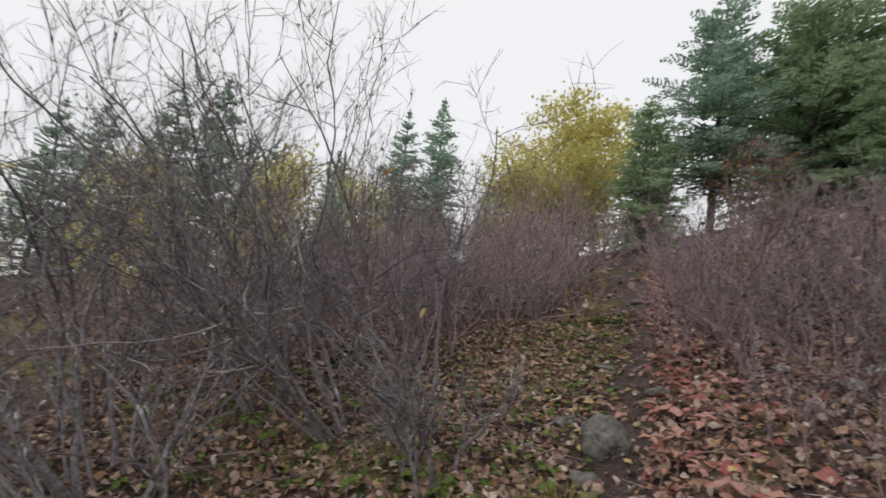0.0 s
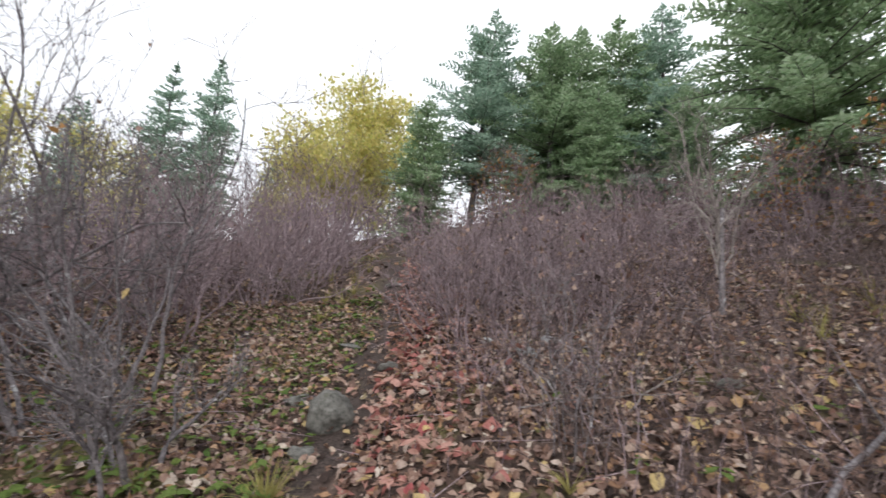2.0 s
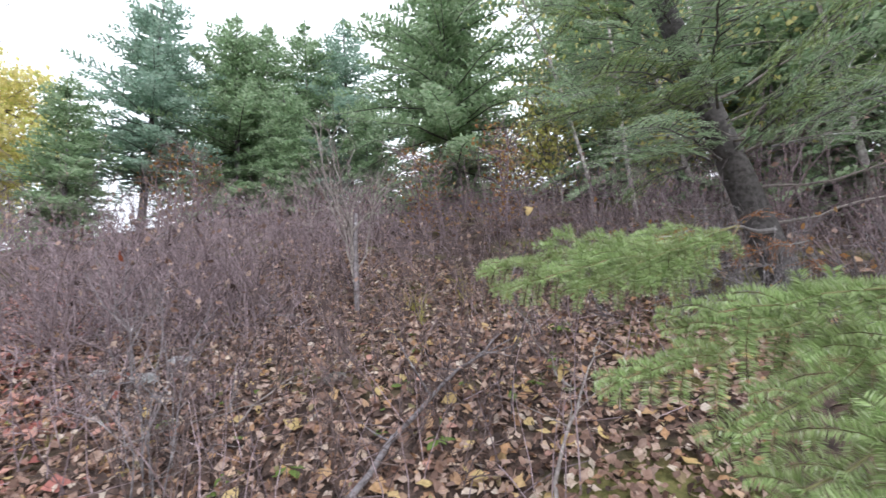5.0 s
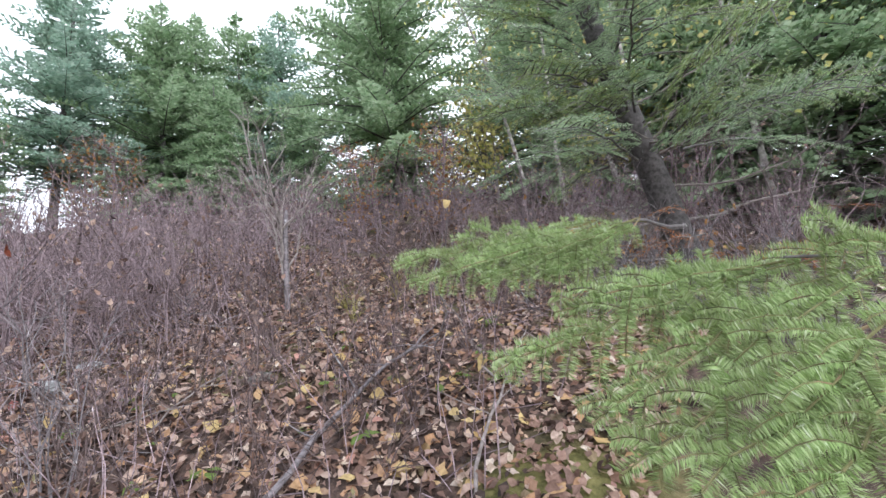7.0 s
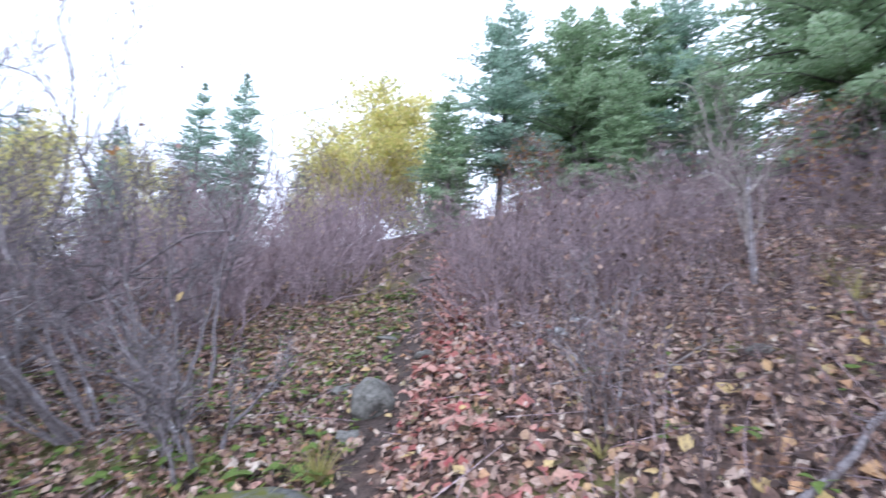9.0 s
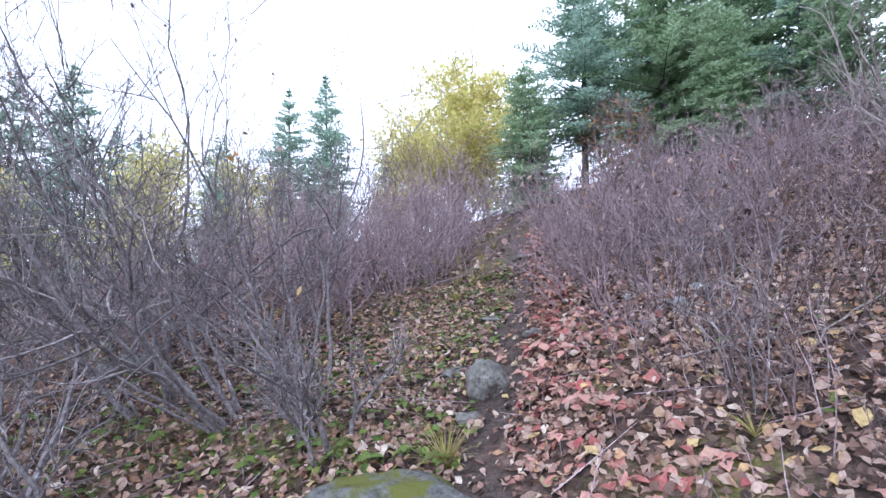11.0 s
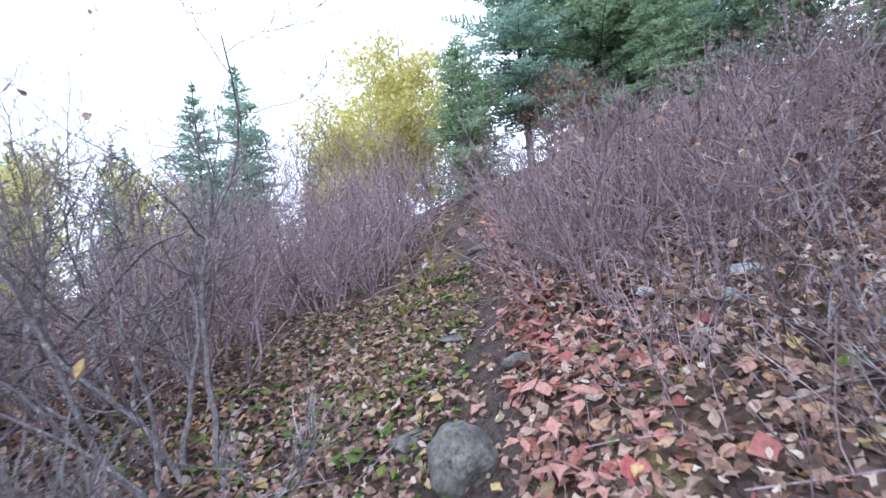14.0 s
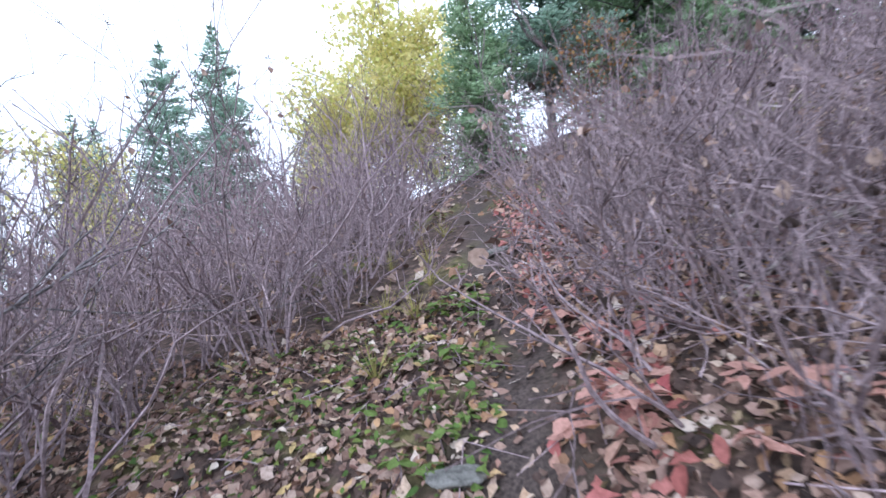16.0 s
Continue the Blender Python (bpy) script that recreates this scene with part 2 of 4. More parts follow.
def turns(n, tilt=0.5, rng=RNG):
    """n random turns: any heading, leaning up to about tilt radians."""
    h = rng.uniform(0, 2 * math.pi, n)
    a, b = rng.normal(0, tilt, n), rng.normal(0, tilt, n)
    z, o = np.zeros(n), np.ones(n)
    rz = np.array([[np.cos(h), -np.sin(h), z], [np.sin(h), np.cos(h), z], [z, z, o]]).transpose(2, 0, 1)
    rx = np.array([[o, z, z], [z, np.cos(a), -np.sin(a)], [z, np.sin(a), np.cos(a)]]).transpose(2, 0, 1)
    ry = np.array([[np.cos(b), z, np.sin(b)], [z, o, z], [-np.sin(b), z, np.cos(b)]]).transpose(2, 0, 1)
    return rz @ rx @ ry


def thing(name, label, category, m, group="", kind=""):
    ob = new(name)
    ob.empty_display_size = 0.1
    ob.matrix_world = m
    return tagged(ob, label, category, group, kind)


def child(name, me, parent, label=""):
    ob = new(name, me)
    ob.parent = parent
    return tagged(ob, label)


# a leaf about one unit long: outline round a midrib, edges curled up
LEAF_V = np.array([(0, -0.5, 0.0), (-0.24, -0.28, 0.05), (-0.33, 0.02, 0.09), (-0.17, 0.33, 0.05), (0, 0.55, -0.05), (0.17, 0.33, 0.05), (0.33, 0.02, 0.09), (0.24, -0.28, 0.05), (0, 0.0, 0.0)])
LOBES = np.array((1.0, 0.88, 1.15, 0.84, 1.08, 0.84, 1.15, 0.88))
LEAF_F = [(i, (i + 1) % 8, 8) for i in range(8)]
BLADE_V = np.array([(-0.32, -0.1, 0.03), (0, -0.5, 0), (0.32, -0.1, 0.03), (0, 0.5, -0.04)])
BLADE_F = [(0, 1, 3), (1, 2, 3)]


def leaf_shapes(n, size, rng=RNG, curl=1.0):
    s = np.repeat(LEAF_V[None], n, 0)
    s = s * rng.uniform(0.78, 1.18, (n, 9, 3))
    lobed = rng.random(n) < 0.45
    s[lobed, :8, :2] *= LOBES[None, :, None]
    s[:, :, 0] *= rng.uniform(0.75, 1.25, (n, 1))
    s[:, :, 2] *= rng.uniform(-1.2, 3.2, (n, 1)) * curl
    s[:, :, 2] += (rng.uniform(-0.35, 0.5, (n, 1)) * curl) * s[:, :, 1] ** 2
    return s * np.asarray(size).reshape(-1, 1, 1)


def slope_turn(x, y):
    """Turn that lays a piece flat on the hillside."""
    e = 0.05
    gx, gy = (land(x + e, y) - land(x - e, y)) / (2 * e), (land(x, y + e) - land(x, y - e)) / (2 * e)
    nrm = np.stack([-gx, -gy, np.ones_like(gx)], -1)
    nrm /= np.linalg.norm(nrm, axis=-1, keepdims=True)
    u = np.stack([np.ones_like(gx), np.zeros_like(gx), gx], -1)
    u /= np.linalg.norm(u, axis=-1, keepdims=True)
    return np.stack([u, np.cross(nrm, u), nrm], -1)


# ---------------------------------------------------------------- ground
def build_ground():
    rings = np.concatenate([[0.0], np.geomspace(0.25, 30, 150), np.geomspace(33, 900, 24)])
    na = 200
    ang = np.arange(na) * 2 * math.pi / na
    x = (rings[:, None] * np.cos(ang)).ravel() + 1.0
    y = (rings[:, None] * np.sin(ang)).ravel() + 3.0
    z = land(x, y)
    s = Soup()
    s.add(np.stack([x, y, z], -1), [(i * na + j, (i + 1) * na + j, (i + 1) * na + (j + 1) % na, i * na + (j + 1) % na) for i in range(len(rings) - 1) for j in range(na)])
    me = s.mesh("ground", M_GROUND, True)
    a = me.attributes.new("trodden", "FLOAT", "POINT")
    wob = 0.08 * np.sin(y * 3.1) + 0.05 * np.sin(y * 7.7 + x * 5)
    w = np.exp(-(((x - trail_x(y) + wob) / (0.2 + 0.07 * np.sin(y * 4.3 + 1))) ** 2)) * np.where(y < 14, 1, 0)
    a.data.foreach_set("value", np.clip(w * 1.2, 0, 1).astype(np.float32))
    return tagged(new("ground", me), "brown leaf-strewn hillside soil with moss and a trodden trail", "ground", kind="structure")


ground = build_ground()


# ---------------------------------------------------------------- shrubs
def wander(rng, start, d, length, n, bend, up=0.0):
    """A crooked line from start along d."""
    pts, d, p = [np.array(start, float)], np.array(d, float), np.array(start, float)
    for _ in range(n):
        d = d + rng.normal(0, bend, 3) + (0, 0, up)
        d /= np.linalg.norm(d)
        p = p + d * length / n
        pts.append(p)
    return np.array(pts)


def along(line, t):
    """The place at share t of a line, and the direction there."""
    k = len(line) - 1
    i = min(int(t * k), k - 1)
    d = line[i + 1] - line[i]
    return line[i] + d * (t * k - i), d / (np.linalg.norm(d) + 1e-9)


def stem_mesh(rng, d, length, radius, branches, twigs, mat, bend=0.12, sides=4, spread=0.85, first=0.2):
    """One stem with its branches and twigs."""
    s = Soup()
    line = wander(rng, (0, 0, -0.05), d, length, 9, bend, 0.03)
    s.tube(line, np.linspace(radius, radius * 0.3, 10), sides)
    for _ in range(branches):
        t = rng.uniform(first, 0.97)
        base, ahead = along(line, t)
        out = ahead + rng.normal(0, spread, 3) + (0, 0, 0.25)
        bl = length * rng.uniform(0.18, 0.45) * (1.15 - 0.6 * t)
        r = max(radius * (1 - 0.65 * t) * rng.uniform(0.4, 0.65), 0.0024)
        bline = wander(rng, base, out / np.linalg.norm(out), bl, 4, bend * 1.3, 0.12)
        s.tube(bline, np.linspace(r, r * 0.45, 5), 3)
        for _ in range(twigs):
            j = rng.integers(1, 5)
            o = (bline[j] - bline[j - 1]) / (bl / 4) + rng.normal(0, 0.6, 3) + (0, 0, 0.3)
            tl = bl * rng.uniform(0.3, 0.7)
            tline = wander(rng, bline[j], o / np.linalg.norm(o), tl, 2, 0.15)
            s.tube(tline, np.linspace(max(r * 0.5, 0.002), 0.0013, 3), 3)
    return s.mesh("stem", mat)


def alder_stem(rng, d, length, radius, mat):
    """A crooked alder stem: rising limbs, each with shoots, and fine twigs on the shoots."""
    s = Soup()
    line = wander(rng, (0, 0, -0.05), d, length, 13, 0.15, 0.025)
    s.tube(line, np.linspace(radius, radius * 0.22, 14), 6)
    for _ in range(rng.integers(7, 11)):
        t = rng.uniform(0.28, 0.97)
        base, ahead = along(line, t)
        out = ahead * 0.9 + rng.normal(0, 0.62, 3)
        ln = length * rng.uniform(0.26, 0.6) * (1.15 - 0.6 * t)
        r = radius * (1 - 0.75 * t) * rng.uniform(0.45, 0.7)
        limb = wander(rng, base, out / np.linalg.norm(out), ln, 7, 0.17, 0.1)
        s.tube(limb, np.linspace(r, max(r * 0.35, 0.0016), 8), 4)
        for _ in range(rng.integers(6, 11)):
            p, q = along(limb, rng.uniform(0.2, 1.0))
            o = q + rng.normal(0, 0.65, 3) + (0, 0, 0.2)
            sl = rng.uniform(0.1, 0.36) * (0.5 + 0.25 * length)
            shoot = wander(rng, p, o / np.linalg.norm(o), sl, 4, 0.16, 0.08)
            s.tube(shoot, np.linspace(max(r * 0.4, 0.0022), 0.0013, 5), 3)
            for _ in range(2):
                p2, q2 = along(shoot, rng.uniform(0.25, 0.9))
                o2 = q2 + rng.normal(0, 0.7, 3) + (0, 0, 0.15)
                s.tube(wander(rng, p2, o2 / np.linalg.norm(o2), sl * rng.uniform(0.25, 0.5), 2, 0.12), (0.0018, 0.0015, 0.001), 3)
    return s.mesh("stem", mat)


def shrub(name, label, seed, stems, height, radius, lean, branches, twigs, mat, leaves=10, leaf_mat=None, leaf_size=0.05, group="", bend=0.12, first=0.2, toward=(0, 0), base=0.12):
    rng = np.random.default_rng(seed)
    ob = thing(name, label, "shrub", Matrix.Identity(4), group)
    tips = []
    for i in range(stems):
        a = rng.uniform(0, 2 * math.pi)
        out = rng.uniform(0.1, 1) * lean
        d = np.array([math.cos(a) * out * (0.35 if toward[0] < 0 < math.cos(a) else 1) + toward[0], math.sin(a) * out + toward[1], 1.0])
        d /= np.linalg.norm(d)
        ln, r = height * rng.uniform(0.45, 1.1), radius * rng.uniform(0.5, 1.2)
        me = alder_stem(rng, d, ln, r, mat) if name == "alder_shrub" else stem_mesh(rng, d, ln, r, branches, twigs, mat, bend, first=first)
        st = child("stem", me, ob)
        st.location = (math.cos(a) * base * rng.uniform(0.2, 1), math.sin(a) * base * rng.uniform(0.2, 1), 0)
        co = np.empty(len(me.vertices) * 3)
        me.vertices.foreach_get("co", co)
        co = co.reshape(-1, 3)[::37] + np.array(st.location)
        tips.append(co)
    if leaves:
        co = np.concatenate(tips)
        co = co[co[:, 2] > height * 0.25]
        pick = co[rng.integers(0, len(co), leaves)]
        me = scattered("withered_leaf", leaf_mat or M_LITTER, leaf_shapes(leaves, rng.uniform(0.6, 1.2, leaves) * leaf_size, rng), LEAF_F, turns(leaves, 1.2, rng), pick)
        tagged(child("withered_foliage", me, ob, "few curled brown leaves still hanging"), kind="stuff")
    return ob


def put(proto, x, y, turn=0.0, size=1.0, sink=0.02):
    m = Matrix.LocRotScale((x, y, gz(x, y) - sink), Euler((0, 0, turn)), (size,) * 3)
    ob = copy_thing(proto, Matrix.Identity(4))
    ob.matrix_world = m
    return ob


def copies(protos, spots, rng, lo=0.88, hi=1.12):
    n = len(protos)
    for i, (x, y, sz) in enumerate(spots[n:]):
        put(protos[i % n], x, y, rng.uniform(0, 6.28), sz * rng.uniform(lo, hi))
    for p, (x, y, sz) in zip(protos, spots[:n]):
        p.matrix_world = Matrix.LocRotScale((x, y, gz(x, y) - 0.02), Euler((0, 0, 0.0)), (sz,) * 3)


def fill(rng, inside, box, gap, tries=4000, most=400):
    """Spots at least gap apart inside a stretch of the plan."""
    got = []
    for _ in range(tries):
        x, y = rng.uniform(box[0], box[2]), rng.uniform(box[1], box[3])
        if inside(x, y) and all((x - a) ** 2 + (y - b) ** 2 > gap**2 for a, b in got):
            got.append((x, y))
            if len(got) >= most:
                break
    return got


rng = np.random.default_rng(5)
# the tall alder clump beside the trail
for x, y, seed, h, n, tow in ((-1.42, 3.05, 21, 2.5, 14, (-0.75, -0.1)), (-1.05, 3.6, 22, 2.2, 10, (-0.2, 0)), (-2.0, 3.3, 23, 2.6, 12, (-0.3, 0)), (-0.66, 2.62, 24, 1.0, 6, (-0.1, 0)), (-2.3, 2.3, 25, 2.4, 12, (-0.6, 0)), (-1.75, 1.8, 26, 1.9, 9, (-0.7, 0)), (-2.8, 4.2, 27, 2.8, 11, (0, 0)), (-1.7, 4.4, 28, 2.2, 9, (-0.15, 0)), (-3.2, 3.0, 29, 2.7, 11, (-0.2, 0)), (-3.7, 3.7, 32, 2.8, 11, (0, 0)), (-4.2, 2.6, 34, 2.6, 10, (0, 0))):
    s = shrub("alder_shrub", "tall bare alder shrub with grey lichened stems", seed, n // 2 + 2, h * (1.13 if h > 1.5 else 1), 0.0185, 0.85, 10, 4, M_ALDER, 30, None, 0.035, "alder shrubs", 0.2, 0.2, tow, 0.16)
    s.matrix_world = pose(x, y, gz(x, y) - 0.03)

left = [shrub("bare_shrub", "bare grey thicket shrub with upright thin stems", 40 + i, 9, 1.85, 0.0105, 0.55, 6, 2, M_TWIG, 10, None, 0.045, "thicket left of the trail", 0.22, 0.15, (0, 0), 0.3) for i in range(4)]
spots = fill(rng, lambda x, y: x < np.interp(y, (3.9, 4.7, 6.75, 9, 11.5, 12, 15), (-1.5, -1.0, -0.1, 0.7, 1.0, 4, 4)) and y > 4.5 + 0.25 * np.sin(3 * x), (-5.5, 3.4, 4, 12.6), 0.56, 12000, 95)
spots += [(np.interp(y, (3.9, 4.7, 6.75, 9, 11.5), (-1.5, -1.0, -0.1, 0.55, 0.9)) - rng.uniform(0.0, 1.1), y + rng.uniform(-0.2, 0.2)) for y in np.linspace(4.9, 11.3, 20)]
spots.sort(key=lambda p: p[0] ** 2 + p[1] ** 2)
copies(left, [(x, y, 1.0 + 0.04 * max(0, min(y, 11) - 5)) for x, y in spots], rng, 0.66, 1.2)

right = [shrub("twiggy_shrub", "low dense purple-grey shrub of fine bare twigs", 60 + i, 10, 1.15, 0.0072, 0.95, 7, 3, M_BRUSH, 12, None, 0.05, "thicket right of the trail", 0.18, 0.08, (0, 0), 0.25) for i in range(4)]


def right_side(x, y):
    """Beyond the trail's edge and behind the open leafy patch."""
    edge = np.interp(x, (0.0, 1.3, 1.5, 2.5, 2.7, 4.4, 5.2, 6.4, 9.0), (4.3, 4.0, 3.45, 3.25, 4.0, 3.1, 1.4, -0.4, -3.0))
    return x > trail_x(y) + 0.62 and y > edge


spots = fill(rng, right_side, (0.8, -1.5, 8.0, 11.0), 0.55, 9000, 130)
spots.sort(key=lambda p: p[0] ** 2 + p[1] ** 2)
spots = spots[:96]
spots += fill(rng, lambda x, y: right_side(x, y) and x < 2.6, (0.9, 3.4, 2.6, 6.4), 0.36, 1500, 26)
copies(right, [(x, y, 0.8 + 0.055 * min(y, 8)) for x, y in spots], rng, 0.7, 1.2)
for x, y in fill(rng, lambda x, y: x > 5.7 and x + 0.5 * y > 5.6, (5.7, -3.4, 9.5, 2.6), 0.75, 2000, 20):
    put(right[0], x, y, rng.uniform(0, 6.28), rng.uniform(1.0, 1.5))


# ---------------------------------------------------------------- conifers
def frond(rng, blades, base, d, length, width, needle, droop, density=1.0, up=np.array((0, 0, 1.0))):
    """A flat spray: an axis with side twigs set with blades. Adds (origin, along, across, length) rows."""
    n = max(4, int(length * 11 * density))
    d = d / np.linalg.norm(d)
    side = np.cross(d, up)
    side /= np.linalg.norm(side) + 1e-9
    pts = [base + d * length * t + np.array((0, 0, -droop * length * t * t)) for t in np.linspace(0, 1, n + 1)]
    for i, t in enumerate(np.linspace(0.12, 1, n)):
        p = pts[i + 1]
        w = width * (1 - t) ** 0.7 + 0.07
        for sgn in (-1, 1):
            td = d * rng.uniform(0.5, 0.9) + sgn * side + rng.normal(0, 0.16, 3)
            td /= np.linalg.norm(td)
            k = max(2, int(w / 0.045))
            for j in range(k):
                q = p + td * w * (j + 0.5) / k
                nd = td + rng.normal(0, 0.42, 3) * (1, 1, 0.5)
                blades.append((*q, *nd, needle * rng.uniform(0.7, 1.3)))
    return pts


def blade_mesh(name, mat, rows, width, rng, flat=1.6):
    rows = np.asarray(rows)
    d = rows[:, 3:6] / np.linalg.norm(rows[:, 3:6], axis=1, keepdims=True)
    a = np.cross(d, rng.normal(0, 1, d.shape) + (0, 0, flat))
    a /= np.linalg.norm(a, axis=1, keepdims=True) + 1e-9
    c = np.cross(a, d)
    mats = np.stack([a * width, d * rows[:, 6:7], c * 0.3 * rows[:, 6:7]], -1)
    return scattered(name, mat, BLADE_V, BLADE_F, mats, rows[:, :3])


def conifer(seed, label, height, spread, mat, bare=0.12, trunk_r=0.09, whorls=30, per=6, lean=(0, 0), power=0.85, needle=0.1, density=1.0):
    rng = np.random.default_rng(seed)
    ob = thing("spruce_tree", label, "tree", Matrix.Identity(4), "conifers on the hillside")

    def axis(z):
        return np.array([lean[0] * z / height, lean[1] * z / height, z])

    s = Soup()
    s.tube([axis(z) for z in np.linspace(-0.3, height, 12)], np.linspace(trunk_r, 0.008, 12), 8)
    rows = []
    for w in range(whorls):
        t = min(max(bare + (1 - bare) * (w + rng.uniform(-0.2, 0.2)) / whorls, bare), 0.985)
        reach = (spread * (1 - (t - bare) / (1 - bare)) ** power + 0.08) * min(1.0, 0.3 + 4.5 * (1 - t))
        if t < bare + 0.15:
            reach *= 0.75 + rng.uniform(0, 0.2)
        for b in range(per if reach > 0.35 else 4):
            a = rng.uniform(0, 2 * math.pi)
            ln = reach * rng.uniform(0.6, 1.15)
            rise = 0.7 * t - 0.08 + rng.uniform(-0.12, 0.12)
            d = np.array([math.cos(a), math.sin(a), rise])
            pts = frond(rng, rows, axis(t * height), d, ln, min(0.42, ln * 0.42), needle * min(1, 0.4 + 4 * (1 - t)), 0.22 * (1 - t) + 0.05, density)
            s.tube([pts[0], pts[len(pts) // 2], pts[-1]], [0.006 * ln + 0.003, 0.004 * ln + 0.002, 0.0015], 3)
    for k in range(6):
        rows.append((*axis(height * (0.97 + 0.006 * k)), rng.normal(0, 0.5), rng.normal(0, 0.5), 1.0, needle))
    child("trunk", s.mesh("trunk", M_TRUNK, True), ob, "thin grey-brown trunk with bare branch wood")
    child("crown", blade_mesh("crown", mat, rows, needle * 0.85, rng, 1.1), ob)
    return ob


def stand(ob, x, y, top=None, turn=0.0, size=1.0, z=None):
    ob.matrix_world = Matrix.LocRotScale((x, y, (gz(x, y) if z is None else z) - 0.05), Euler((0, 0, turn)), (size,) * 3)
    return ob


def copy_stand(ob, x, y, turn=0.0, size=1.0):
    return stand(copy_thing(ob, Matrix.Identity(4)), x, y, None, turn, size)


tree_a = stand(conifer(101, "blue-green spruce leaning downhill beside the trail end", 6.45, 2.5, M_BLUE_NEEDLE, 0.2, 0.11, 23, 7, (0.2, -0.9), 0.72, 0.12, 0.8), 3.95, 12.9)
tree_b = stand(conifer(102, "dense bushy green fir on the slope", 6.4, 3.5, M_NEEDLE, 0.05, 0.11, 22, 7, (0, 0), 0.9, 0.13, 0.75), 6.2, 12.5)
tree_d = stand(conifer(103, "slender green spruce on the slope", 6.15, 2.9, M_NEEDLE, 0.05, 0.1, 22, 6, (0, 0), 0.9, 0.13, 0.75), 7.95, 11.6)
stand(conifer(104, "dark green spruce on the slope", 6.25, 3.0, M_BLUE_NEEDLE, 0.05, 0.1, 22, 6, (0, 0), 0.9, 0.13, 0.75), 8.9, 10.9)
tree_e = stand(conifer(105, "large open blue-green fir on the slope", 7.6, 3.1, M_NEEDLE, 0.04, 0.1, 26, 7, (0, 0), 0.7, 0.12, 0.95), 7.9, 5.9)
tree_s = stand(conifer(106, "narrow spruce standing above the thicket", 5.3, 1.5, M_BLUE_NEEDLE, 0.05, 0.08, 30, 6, (0, 0), 0.95, 0.1, 0.85), -4.7, 14.3)
tree_f = stand(conifer(107, "bushy young fir closing the end of the trail", 3.9, 1.25, M_NEEDLE, 0.05, 0.06, 24, 6, (0, 0), 0.6, 0.1), 2.3, 11.9)
copy_stand(tree_s, -3.8, 15.4, 2.0, 1.13)
for x, y, sz, tn in ((-9.5, 14.5, 0.85, 1), (-8.2, 17.5, 0.9, 2.5), (-6.2, 18.5, 0.8, 0.4), (-2.4, 20.0, 0.8, 3.0), (-1.3, 21.0, 0.72, 4), (-11.5, 12.2, 1.15, 5), (-13.0, 10.0, 0.95, 0.2), (-15, 13, 1.2, 1.7), (-12, 17, 1.1, 2.2), (-5.2, 22, 0.9, 3.7), (-17, 8, 1.0, 3), (-10.2, 12.6, 1.2, 2.0), (-7.4, 15.2, 0.8, 5.0)):
    copy_stand(tree_s, x, y, tn, sz)
for x, y, sz, tn in ((10.5, 8.0, 0.95, 1.0), (11.5, 4.2, 1.05, 2.2), (7.0, 14.9, 1.0, 3.1), (12, 0.5, 1.1, 0.3), (8.4, -1.1, 0.9, 5.1), (9.5, 0.2, 1.0, 1.2)):
    copy_stand(tree_d, x, y, tn, sz)
copy_stand(tree_d, 7.15, 12.5, 1.7, 1.02)
copy_stand(tree_f, 6.4, 10.2, 2.0, 0.9)
copy_stand(tree_f, 8.2, 9.2, 3.0, 0.8)
copy_stand(tree_f, 3.0, 15.0, 1.0, 0.8)
for x, y, sz, tn in ((9.8, 3.0, 0.95, 1.0), (10.4, 0.9, 0.95, 2.6), (8.8, -1.9, 0.9, 4.0)):
    copy_stand(tree_e, x, y, tn, sz)


